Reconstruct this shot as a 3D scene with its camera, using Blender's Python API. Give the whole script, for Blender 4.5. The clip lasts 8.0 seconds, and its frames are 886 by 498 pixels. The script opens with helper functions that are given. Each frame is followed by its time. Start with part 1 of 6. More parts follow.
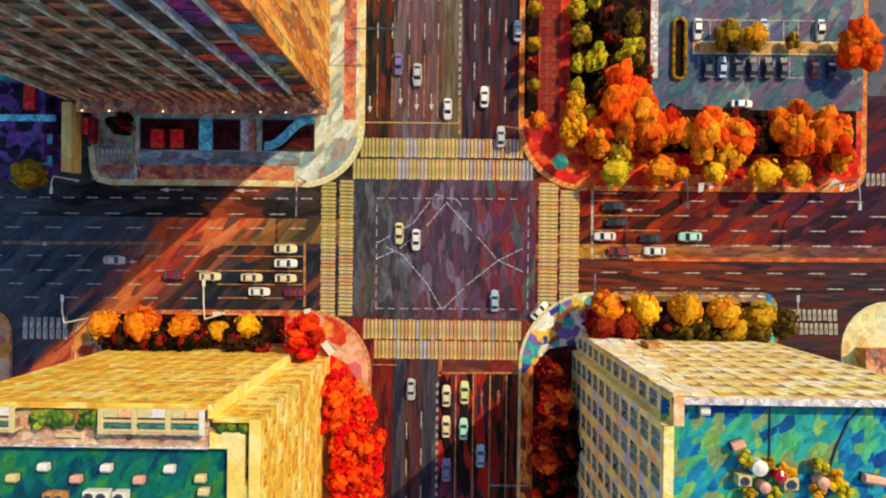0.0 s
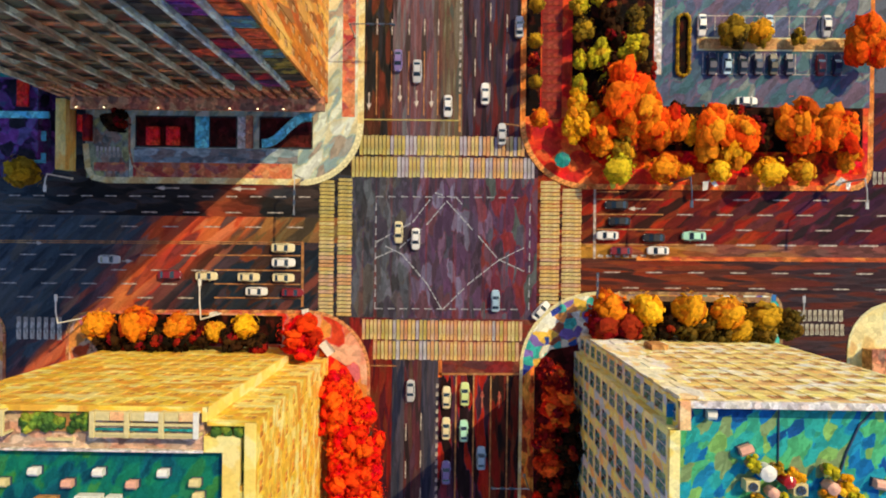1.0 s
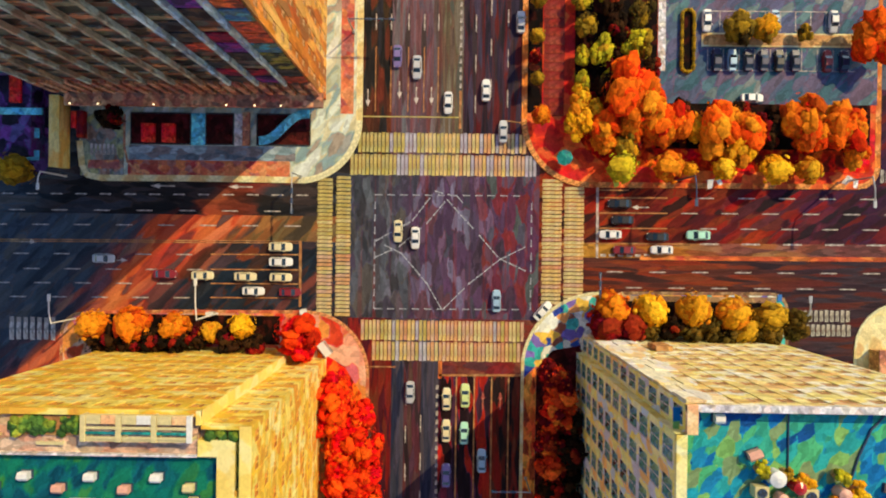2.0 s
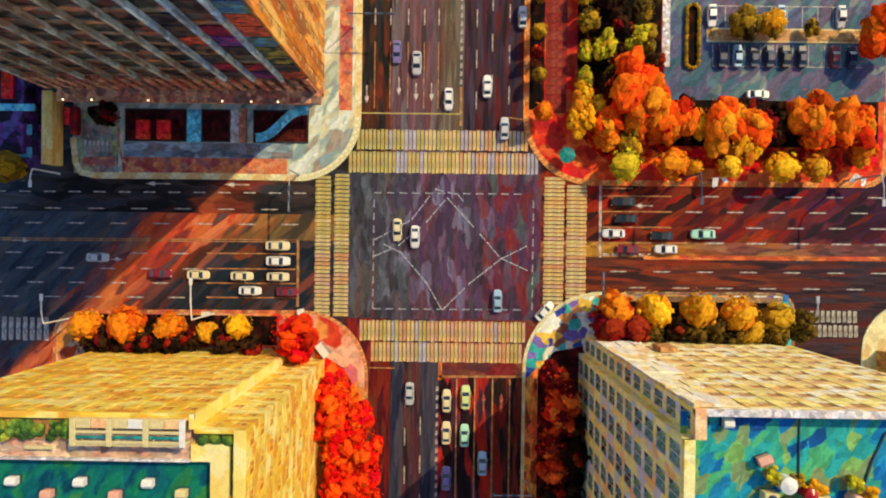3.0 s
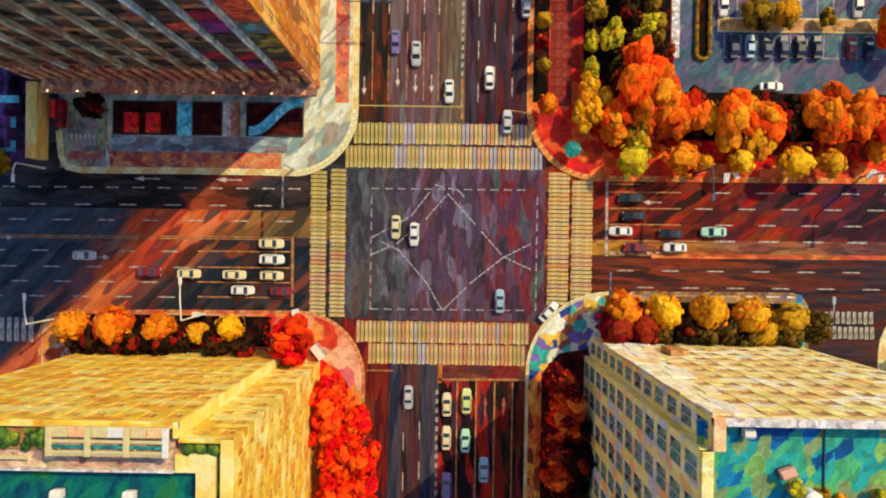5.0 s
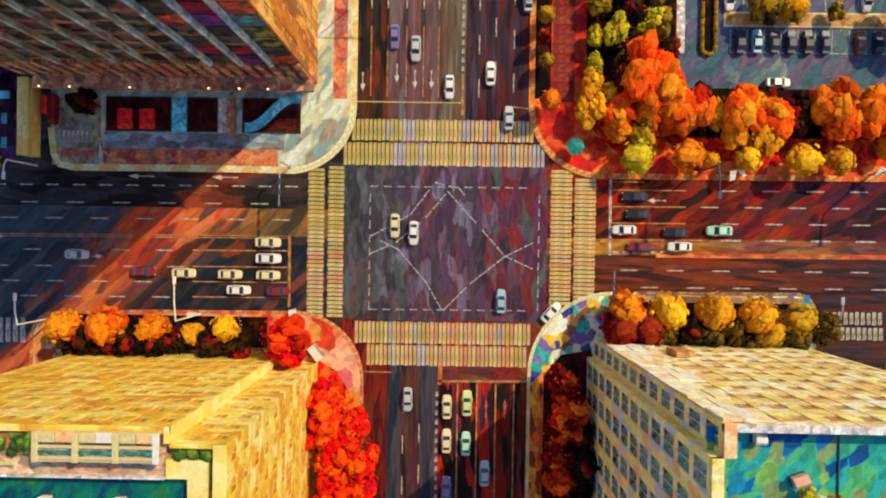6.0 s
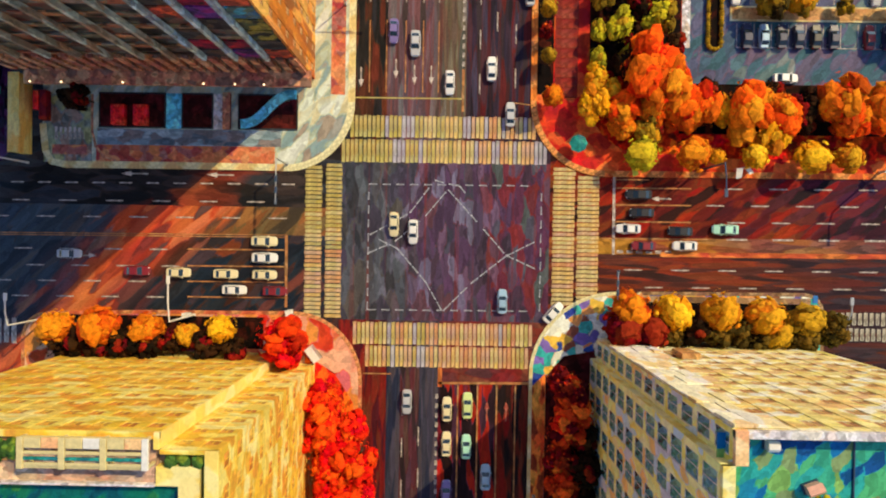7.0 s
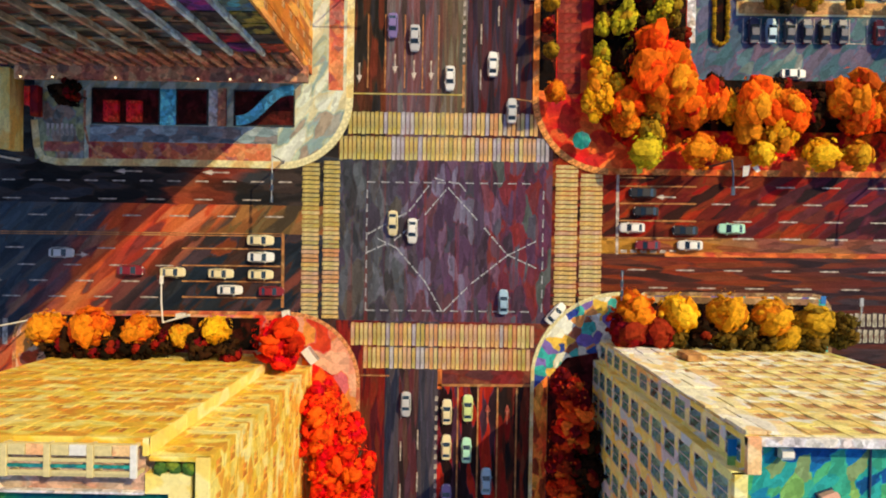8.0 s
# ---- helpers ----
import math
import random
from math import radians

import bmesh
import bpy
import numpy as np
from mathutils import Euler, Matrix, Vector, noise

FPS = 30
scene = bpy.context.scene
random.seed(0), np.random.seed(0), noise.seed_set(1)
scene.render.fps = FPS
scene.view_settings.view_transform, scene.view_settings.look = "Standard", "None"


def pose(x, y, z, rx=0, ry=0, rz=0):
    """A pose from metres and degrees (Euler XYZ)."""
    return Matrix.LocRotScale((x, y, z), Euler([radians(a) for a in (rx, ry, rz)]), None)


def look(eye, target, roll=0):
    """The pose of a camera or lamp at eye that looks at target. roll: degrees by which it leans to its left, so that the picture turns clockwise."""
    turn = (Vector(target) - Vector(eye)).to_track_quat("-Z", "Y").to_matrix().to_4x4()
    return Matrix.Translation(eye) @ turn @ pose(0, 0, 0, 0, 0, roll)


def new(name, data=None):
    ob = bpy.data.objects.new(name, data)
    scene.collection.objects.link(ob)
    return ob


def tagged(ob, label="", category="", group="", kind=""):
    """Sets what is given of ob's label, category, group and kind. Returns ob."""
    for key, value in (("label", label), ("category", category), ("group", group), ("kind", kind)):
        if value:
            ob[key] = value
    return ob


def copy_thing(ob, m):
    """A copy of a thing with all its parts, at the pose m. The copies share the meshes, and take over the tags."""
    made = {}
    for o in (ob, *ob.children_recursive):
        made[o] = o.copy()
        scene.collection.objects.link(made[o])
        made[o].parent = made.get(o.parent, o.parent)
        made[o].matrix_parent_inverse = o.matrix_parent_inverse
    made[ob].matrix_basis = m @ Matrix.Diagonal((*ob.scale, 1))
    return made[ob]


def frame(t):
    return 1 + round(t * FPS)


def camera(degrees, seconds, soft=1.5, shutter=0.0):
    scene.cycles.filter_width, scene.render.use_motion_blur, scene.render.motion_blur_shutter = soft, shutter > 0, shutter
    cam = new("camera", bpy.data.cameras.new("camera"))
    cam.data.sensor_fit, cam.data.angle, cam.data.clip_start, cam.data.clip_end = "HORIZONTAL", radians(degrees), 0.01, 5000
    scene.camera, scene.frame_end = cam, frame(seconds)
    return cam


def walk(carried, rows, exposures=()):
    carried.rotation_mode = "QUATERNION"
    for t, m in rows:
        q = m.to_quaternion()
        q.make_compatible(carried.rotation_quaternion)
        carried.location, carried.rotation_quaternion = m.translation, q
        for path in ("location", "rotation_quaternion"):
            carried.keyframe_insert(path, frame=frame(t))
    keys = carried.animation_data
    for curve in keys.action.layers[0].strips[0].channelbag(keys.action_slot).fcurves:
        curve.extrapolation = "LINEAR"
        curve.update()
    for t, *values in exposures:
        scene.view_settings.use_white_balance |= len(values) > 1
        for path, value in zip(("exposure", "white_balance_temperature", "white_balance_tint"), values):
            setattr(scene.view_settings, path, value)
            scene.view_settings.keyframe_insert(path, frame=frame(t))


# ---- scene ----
cam = camera(74.0, 8.0, 2.0)
PATH = [
    (0.000, 1.034, 0.254, 111.723, -0.042, 0.562, 0.672),
    (0.500, 0.999, 0.265, 110.887, -0.082, 0.552, 0.695),
    (1.000, 0.964, 0.267, 110.020, -0.121, 0.543, 0.717),
    (1.500, 0.930, 0.263, 109.126, -0.160, 0.536, 0.738),
    (3.000, 0.832, 0.218, 106.302, -0.275, 0.517, 0.799),
    (3.500, 0.802, 0.196, 105.323, -0.312, 0.512, 0.818),
    (4.000, 0.774, 0.171, 104.328, -0.349, 0.508, 0.837),
    (4.500, 0.749, 0.145, 103.321, -0.386, 0.505, 0.855),
    (6.000, 0.690, 0.069, 100.249, -0.492, 0.499, 0.905),
    (6.500, 0.678, 0.047, 99.217, -0.527, 0.499, 0.920),
    (7.000, 0.669, 0.028, 98.185, -0.562, 0.500, 0.935),
    (7.500, 0.664, 0.015, 97.156, -0.595, 0.501, 0.950),
    (8.000, 0.664, 0.006, 96.132, -0.629, 0.504, 0.964),
]
walk(cam, [(t, pose(*p)) for t, *p in PATH])

# ---- light: low warm sun from the north-east, blue sky ----
SUN_UP, SUN_X, SUN_Y = 42.0, 0.745, 0.667
world = bpy.data.worlds.new("sky")
scene.world = world
world.use_nodes = True
wn = world.node_tree.nodes
sky = wn.new("ShaderNodeTexSky")
sky.sky_type, sky.sun_disc = "NISHITA", False
sky.ozone_density = 3.5
sky.sun_elevation, sky.sun_rotation = radians(SUN_UP), math.atan2(SUN_X, SUN_Y)
world.node_tree.links.new(sky.outputs[0], wn["Background"].inputs[0])
wn["Background"].inputs[1].default_value = 0.195
sun = new("sun", bpy.data.lights.new("sun", "SUN"))
sun.data.energy, sun.data.angle, sun.data.color = 4.7, radians(0.6), (1.0, 0.785, 0.385)
flat = math.cos(radians(SUN_UP))
sun.matrix_world = look((SUN_X * flat * 200, SUN_Y * flat * 200, math.sin(radians(SUN_UP)) * 200), (0, 0, 0))
scene.view_settings.exposure = -0.2

# ---- materials ----


def strokes(name, cols, size=(2, 2, 2), rough=0.7, metal=0.0, bump=0.1, warp=0.35, island=False, fine=0.17, coat=0.0, turn=0.0, spec=0.1, facet=0.4, each=0.0, blend=0.3, hue=(0.488, 0.51), fades=(), skew=0.0, rag=22.0, ordered=False, streaks=None, hard=False):
    """Patches of several paints in brush-like cells, with finer grain and relief."""
    m = bpy.data.materials.new(name)
    m.use_nodes = True
    n, k = m.node_tree.nodes, m.node_tree.links
    b = n["Principled BSDF"]
    cols = cols if ordered else sorted(cols, key=lambda c: 0.25 * c[0] + 0.65 * c[1] + 0.1 * c[2])
    tc, mp = n.new("ShaderNodeTexCoord"), n.new("ShaderNodeMapping")
    mp.vector_type = "TEXTURE"
    mp.inputs["Scale"].default_value = size
    mp.inputs["Rotation"].default_value = (0, 0, radians(turn))
    k.new(tc.outputs["Object"], mp.inputs[0])
    b.inputs["Specular IOR Level"].default_value = spec
    ns = n.new("ShaderNodeTexNoise")
    ns.inputs["Scale"].default_value, ns.inputs["Detail"].default_value = 0.9, 3
    k.new(mp.outputs[0], ns.inputs["Vector"])
    mx = n.new("ShaderNodeMix")
    mx.data_type, mx.blend_type = "RGBA", "LINEAR_LIGHT"
    mx.inputs[0].default_value = warp
    k.new(mp.outputs[0], mx.inputs[6])
    k.new(ns.outputs["Color"], mx.inputs[7])
    vo = n.new("ShaderNodeTexVoronoi")
    vo.inputs["Scale"].default_value = 1.0
    vo.feature = "SMOOTH_F1"
    vo.inputs["Smoothness"].default_value = blend
    k.new(mx.outputs[2], vo.inputs["Vector"])
    sp = n.new("ShaderNodeSeparateColor")
    k.new(vo.outputs["Color"], sp.inputs[0])
    ramp = n.new("ShaderNodeValToRGB")
    ramp.color_ramp.interpolation = "CONSTANT" if hard else "LINEAR"
    el = ramp.color_ramp.elements
    while len(el) < len(cols):
        el.new(0.5)
    for i, c in enumerate(cols):
        el[i].position, el[i].color = (i + (0.0 if hard else 0.5)) / len(cols), (*c, 1)
    if island:
        g, o, ad, fr = n.new("ShaderNodeNewGeometry"), n.new("ShaderNodeObjectInfo"), n.new("ShaderNodeMath"), n.new("ShaderNodeMath")
        ad.operation, fr.operation, fr.inputs[1].default_value = "MULTIPLY_ADD", "MULTIPLY_ADD", 0.7
        ad.inputs[1].default_value = 0.3
        k.new(o.outputs["Random"], ad.inputs[0])
        ad.inputs[2].default_value = 0.0
        k.new(g.outputs["Random Per Island"], fr.inputs[0])
        k.new(ad.outputs[0], fr.inputs[2])
        k.new(fr.outputs[0], ramp.inputs[0])
    elif each:
        o, me = n.new("ShaderNodeObjectInfo"), n.new("ShaderNodeMix")
        me.inputs[0].default_value = each
        k.new(sp.outputs[0], me.inputs[2])
        k.new(o.outputs["Random"], me.inputs[3])
        k.new(me.outputs[0], ramp.inputs[0])
    else:
        k.new(sp.outputs[0], ramp.inputs[0])
    gr = n.new("ShaderNodeTexNoise")
    gr.inputs["Scale"].default_value, gr.inputs["Detail"].default_value = 3.5, 6
    k.new(tc.outputs["Object"], gr.inputs["Vector"])
    rg = n.new("ShaderNodeMapRange")
    rg.inputs[1].default_value, rg.inputs[2].default_value = 0.25, 0.75
    rg.inputs[3].default_value, rg.inputs[4].default_value = 1 - fine * 1.4, 1 + fine
    k.new(gr.outputs["Fac"], rg.inputs[0])
    v2, s2, r2, mu = n.new("ShaderNodeTexVoronoi"), n.new("ShaderNodeSeparateColor"), n.new("ShaderNodeMapRange"), n.new("ShaderNodeMath")
    v2.inputs["Scale"].default_value = 2.3
    k.new(mx.outputs[2], v2.inputs["Vector"])
    k.new(v2.outputs["Color"], s2.inputs[0])
    k.new(s2.outputs[1], r2.inputs[0])
    r2.inputs[3].default_value, r2.inputs[4].default_value = 1 - facet, 1 + facet
    mu.operation = "MULTIPLY"
    k.new(rg.outputs[0], mu.inputs[0])
    k.new(r2.outputs[0], mu.inputs[1])
    hv, wide, wr = n.new("ShaderNodeHueSaturation"), n.new("ShaderNodeTexNoise"), n.new("ShaderNodeMapRange")
    wide.inputs["Scale"].default_value, wide.inputs["Detail"].default_value = 0.3, 2
    k.new(mp.outputs[0], wide.inputs["Vector"])
    k.new(wide.outputs["Fac"], wr.inputs[0])
    wr.inputs[1].default_value, wr.inputs[2].default_value = 0.3, 0.7
    wr.inputs[3].default_value, wr.inputs[4].default_value = hue
    k.new(wr.outputs[0], hv.inputs["Hue"])
    paint = ramp.outputs[0]
    for x0, x1, other in fades:
        other = sorted(other, key=lambda c: 0.25 * c[0] + 0.65 * c[1] + 0.1 * c[2])
        pos, slant, ragged, span, second, mixed = n.new("ShaderNodeSeparateXYZ"), n.new("ShaderNodeMath"), n.new("ShaderNodeMath"), n.new("ShaderNodeMapRange"), n.new("ShaderNodeValToRGB"), n.new("ShaderNodeMix")
        k.new(tc.outputs["Object"], pos.inputs[0])
        slant.operation, slant.inputs[1].default_value = "MULTIPLY_ADD", skew
        k.new(pos.outputs[1], slant.inputs[0])
        k.new(pos.outputs[0], slant.inputs[2])
        ragged.operation, ragged.inputs[1].default_value = "MULTIPLY_ADD", rag
        k.new(sp.outputs[2], ragged.inputs[0])
        k.new(slant.outputs[0], ragged.inputs[2])
        span.inputs[1].default_value, span.inputs[2].default_value = x0 + rag / 2, x1 + rag / 2
        k.new(ragged.outputs[0], span.inputs[0])
        e2 = second.color_ramp.elements
        while len(e2) < len(other):
            e2.new(0.5)
        for i, c in enumerate(other):
            e2[i].position, e2[i].color = (i + 0.5) / len(other), (*c, 1)
        k.new(sp.outputs[0], second.inputs[0])
        mixed.data_type = "RGBA"
        k.new(span.outputs[0], mixed.inputs[0])
        k.new(paint, mixed.inputs[6])
        k.new(second.outputs[0], mixed.inputs[7])
        paint = mixed.outputs[2]
    # Trails of passing car lights, drawn as long streaks in the colour.
    if streaks:
        sm, sn, sr, smix = n.new("ShaderNodeMapping"), n.new("ShaderNodeTexNoise"), n.new("ShaderNodeMapRange"), n.new("ShaderNodeMix")
        sm.inputs["Scale"].default_value = (0.75, 0.012, 1)
        k.new(tc.outputs["Object"], sm.inputs[0])
        k.new(sm.outputs[0], sn.inputs["Vector"])
        sn.inputs["Scale"].default_value, sn.inputs["Detail"].default_value = 1.0, 2
        k.new(sn.outputs["Fac"], sr.inputs[0])
        sr.inputs[1].default_value, sr.inputs[2].default_value, sr.inputs[4].default_value = 0.57, 0.67, 0.5
        smix.data_type = "RGBA"
        k.new(sr.outputs[0], smix.inputs[0])
        k.new(paint, smix.inputs[6])
        smix.inputs[7].default_value = (*streaks, 1)
        paint = smix.outputs[2]
    k.new(paint, hv.inputs["Color"])
    k.new(mu.outputs[0], hv.inputs["Value"])
    k.new(hv.outputs[0], b.inputs["Base Color"])
    b.inputs["Roughness"].default_value, b.inputs["Metallic"].default_value = rough, metal
    b.inputs["Coat Weight"].default_value = coat
    ad2 = n.new("ShaderNodeMath")
    ad2.operation = "ADD"
    k.new(vo.outputs["Distance"], ad2.inputs[0])
    k.new(gr.outputs["Fac"], ad2.inputs[1])
    bp = n.new("ShaderNodeBump")
    bp.inputs["Strength"].default_value, bp.inputs["Distance"].default_value = bump, 0.15
    k.new(ad2.outputs[0], bp.inputs["Height"])
    k.new(bp.outputs[0], b.inputs["Normal"])
    return m


def plain(name, col, rough=0.5, metal=0.0, coat=0.0, glow=0.0, vary=0.12, alpha_glass=False):
    """One paint with slight wear in colour and gloss."""
    m = bpy.data.materials.new(name)
    m.use_nodes = True
    n, k = m.node_tree.nodes, m.node_tree.links
    b = n["Principled BSDF"]
    tc, ns, rg, hv = n.new("ShaderNodeTexCoord"), n.new("ShaderNodeTexNoise"), n.new("ShaderNodeMapRange"), n.new("ShaderNodeHueSaturation")
    ns.inputs["Scale"].default_value, ns.inputs["Detail"].default_value = 2.2, 5
    k.new(tc.outputs["Object"], ns.inputs["Vector"])
    k.new(ns.outputs["Fac"], rg.inputs[0])
    rg.inputs[1].default_value, rg.inputs[2].default_value = 0.3, 0.7
    rg.inputs[3].default_value, rg.inputs[4].default_value = 1 - vary, 1 + vary
    hv.inputs["Color"].default_value = (*col, 1)
    k.new(rg.outputs[0], hv.inputs["Value"])
    k.new(hv.outputs[0], b.inputs["Base Color"])
    b.inputs["Roughness"].default_value, b.inputs["Metallic"].default_value = rough, metal
    b.inputs["Coat Weight"].default_value = coat
    if glow:
        b.inputs["Emission Color"].default_value, b.inputs["Emission Strength"].default_value = (*col, 1), glow
    return m


M_GROUND = strokes("urban_ground", [(0.10, 0.09, 0.09), (0.16, 0.12, 0.10), (0.08, 0.09, 0.12)], (6, 6, 6))
# West road palettes: tower shade and the sunlit band are put into colour.
SLATES = [(0.04, 0.062, 0.09), (0.075, 0.065, 0.066), (0.035, 0.052, 0.078), (0.055, 0.08, 0.11), (0.026, 0.035, 0.05), (0.08, 0.08, 0.08), (0.045, 0.06, 0.075)]
SUN_BAND = [(0.40, 0.055, 0.02), (0.52, 0.12, 0.04), (0.18, 0.04, 0.03), (0.5, 0.08, 0.022), (0.10, 0.05, 0.05), (0.58, 0.17, 0.07), (0.3, 0.05, 0.028)]
BLACKS = [(0.012, 0.012, 0.014), (0.02, 0.018, 0.02), (0.03, 0.034, 0.045), (0.016, 0.013, 0.012), (0.045, 0.03, 0.026)]
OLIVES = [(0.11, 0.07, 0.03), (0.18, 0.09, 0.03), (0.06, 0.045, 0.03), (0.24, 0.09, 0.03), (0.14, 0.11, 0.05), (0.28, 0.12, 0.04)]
M_ASPH_MIX = strokes("asphalt_leaving_west", SLATES, (1.7, 6.5, 2), 0.7, warp=0.5, facet=0.22, turn=-46, fades=((-62, -54, SUN_BAND), (-44, -36, OLIVES)), skew=-0.9, rag=8)
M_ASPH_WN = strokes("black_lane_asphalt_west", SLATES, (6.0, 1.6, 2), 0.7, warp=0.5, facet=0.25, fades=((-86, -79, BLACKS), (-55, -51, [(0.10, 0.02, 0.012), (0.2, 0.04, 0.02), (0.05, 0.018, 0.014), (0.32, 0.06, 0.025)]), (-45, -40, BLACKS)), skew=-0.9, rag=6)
M_ASPH_W = strokes("asphalt_approach_west", SLATES, (1.7, 6.5, 2), 0.7, warp=0.5, facet=0.22, turn=-46, fades=((-62, -54, SUN_BAND), (-47, -40, [(0.012, 0.022, 0.04), (0.022, 0.024, 0.03), (0.010, 0.013, 0.022), (0.06, 0.022, 0.014), (0.022, 0.036, 0.06), (0.2, 0.045, 0.018)])), skew=-0.9, rag=8)
# Slanted strokes imitate light falling between the trees, put into the colour.
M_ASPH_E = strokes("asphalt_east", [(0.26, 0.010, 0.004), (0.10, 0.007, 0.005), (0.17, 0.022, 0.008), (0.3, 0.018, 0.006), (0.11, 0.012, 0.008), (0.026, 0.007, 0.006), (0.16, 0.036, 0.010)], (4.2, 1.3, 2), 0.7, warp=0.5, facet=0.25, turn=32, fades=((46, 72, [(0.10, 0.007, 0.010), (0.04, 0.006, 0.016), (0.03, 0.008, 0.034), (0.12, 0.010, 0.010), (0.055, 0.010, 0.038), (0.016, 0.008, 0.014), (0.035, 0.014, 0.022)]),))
M_MEDIAN = strokes("ochre_lane_asphalt", [(0.34, 0.14, 0.02), (0.28, 0.08, 0.02), (0.2, 0.06, 0.03), (0.4, 0.19, 0.03)], (5, 1.2, 1), 0.7, fades=((40, 66, [(0.17, 0.05, 0.045), (0.11, 0.05, 0.045), (0.2, 0.09, 0.08)]),))
M_ASPH_ES = strokes("brown_lane_asphalt", [(0.15, 0.022, 0.012), (0.07, 0.018, 0.014), (0.17, 0.04, 0.016), (0.04, 0.016, 0.014), (0.2, 0.028, 0.010), (0.09, 0.028, 0.022)], (6.5, 0.8, 2), 0.7, warp=0.4, facet=0.25, fades=((52, 64, [(0.04, 0.018, 0.024), (0.024, 0.013, 0.02), (0.07, 0.022, 0.02), (0.035, 0.026, 0.036), (0.09, 0.018, 0.014)]),), rag=10)
M_ASPH_N = strokes("asphalt_north", [(0.11, 0.06, 0.075), (0.15, 0.055, 0.055), (0.08, 0.07, 0.10), (0.15, 0.11, 0.115), (0.05, 0.035, 0.035), (0.14, 0.085, 0.12), (0.12, 0.12, 0.14)], (0.8, 9, 2), 0.7, facet=0.22, fades=((-2.6, -0.6, [(0.10, 0.10, 0.06), (0.15, 0.13, 0.09), (0.13, 0.07, 0.05), (0.07, 0.08, 0.07), (0.16, 0.14, 0.13)]),), rag=1.5, streaks=(0.15, 0.03, 0.025))
M_ASPH_NW = strokes("dark_lane_asphalt", [(0.018, 0.014, 0.012), (0.06, 0.02, 0.012), (0.012, 0.012, 0.012), (0.035, 0.028, 0.012), (0.12, 0.03, 0.014), (0.02, 0.02, 0.028)], (0.9, 6, 2), 0.7, facet=0.3)
M_ASPH_NE = strokes("purple_lane_asphalt", [(0.038, 0.02, 0.036), (0.026, 0.02, 0.042), (0.10, 0.010, 0.010), (0.035, 0.025, 0.03), (0.05, 0.042, 0.08), (0.016, 0.011, 0.016), (0.055, 0.025, 0.036)], (0.8, 9, 2), 0.7, facet=0.25, streaks=(0.13, 0.012, 0.010))
M_ASPH_SE = strokes("black_brown_lane_asphalt", [(0.02, 0.010, 0.008), (0.06, 0.016, 0.010), (0.012, 0.008, 0.008), (0.14, 0.010, 0.006), (0.2, 0.014, 0.007), (0.016, 0.009, 0.010), (0.1, 0.03, 0.016)], (1.0, 6, 2), 0.7, facet=0.3)
M_DRIVE = strokes("grey_green_drive", [(0.26, 0.3, 0.18), (0.17, 0.18, 0.17), (0.42, 0.4, 0.16), (0.2, 0.24, 0.26), (0.34, 0.2, 0.14)], (1.6, 2.4, 1), 0.7, blend=0.4)
M_MAROON = strokes("maroon_render", [(0.3, 0.012, 0.014), (0.16, 0.01, 0.02), (0.4, 0.03, 0.012)], (1.2, 2, 1.2), 0.6)
M_ASPH_PLUM = strokes("plum_asphalt", [(0.06, 0.028, 0.05), (0.10, 0.018, 0.018), (0.04, 0.024, 0.03), (0.08, 0.035, 0.04), (0.024, 0.014, 0.016), (0.075, 0.045, 0.03)], (0.8, 7, 2), 0.7, facet=0.25, streaks=(0.13, 0.012, 0.010))
M_ASPH_SLATE = strokes("slate_violet_asphalt", [(0.05, 0.045, 0.08), (0.08, 0.065, 0.10), (0.03, 0.032, 0.05), (0.06, 0.05, 0.06), (0.018, 0.022, 0.05)], (0.8, 8, 2), 0.7, facet=0.25)
M_ASPH_CRIMSON = strokes("crimson_asphalt", [(0.16, 0.008, 0.008), (0.08, 0.008, 0.010), (0.2, 0.02, 0.012), (0.05, 0.010, 0.02), (0.12, 0.03, 0.016)], (0.8, 6, 2), 0.7, facet=0.25)
M_ASPH_BOX = strokes("maroon_brown_asphalt", [(0.14, 0.035, 0.03), (0.18, 0.02, 0.016), (0.09, 0.03, 0.035), (0.2, 0.06, 0.035)], (2.2, 1.8, 2), 0.7, facet=0.25)
M_ASPH_S = strokes("asphalt_south", [(0.24, 0.010, 0.006), (0.014, 0.005, 0.006), (0.09, 0.03, 0.07), (0.36, 0.022, 0.010), (0.03, 0.012, 0.02), (0.012, 0.006, 0.008), (0.3, 0.016, 0.008)], (1.1, 6, 2), 0.7, warp=0.5, facet=0.3, blend=0.2)
M_ASPH_J = strokes("asphalt_junction", [(0.04, 0.046, 0.062), (0.07, 0.078, 0.105), (0.052, 0.04, 0.072), (0.085, 0.098, 0.125), (0.034, 0.034, 0.042), (0.075, 0.066, 0.06), (0.055, 0.064, 0.095)], (1.5, 4.4, 2), 0.6, warp=0.65, facet=0.3, blend=0.25, fades=((-9.5, -5.0, [(0.075, 0.036, 0.09), (0.045, 0.05, 0.075), (0.125, 0.09, 0.18), (0.048, 0.03, 0.05), (0.12, 0.04, 0.06), (0.14, 0.13, 0.22), (0.06, 0.04, 0.075)]), (5.5, 9.5, [(0.10, 0.025, 0.06), (0.06, 0.036, 0.09), (0.17, 0.022, 0.022), (0.042, 0.028, 0.05), (0.07, 0.085, 0.09), (0.07, 0.06, 0.11), (0.12, 0.024, 0.045)])), rag=6, streaks=(0.18, 0.022, 0.014))
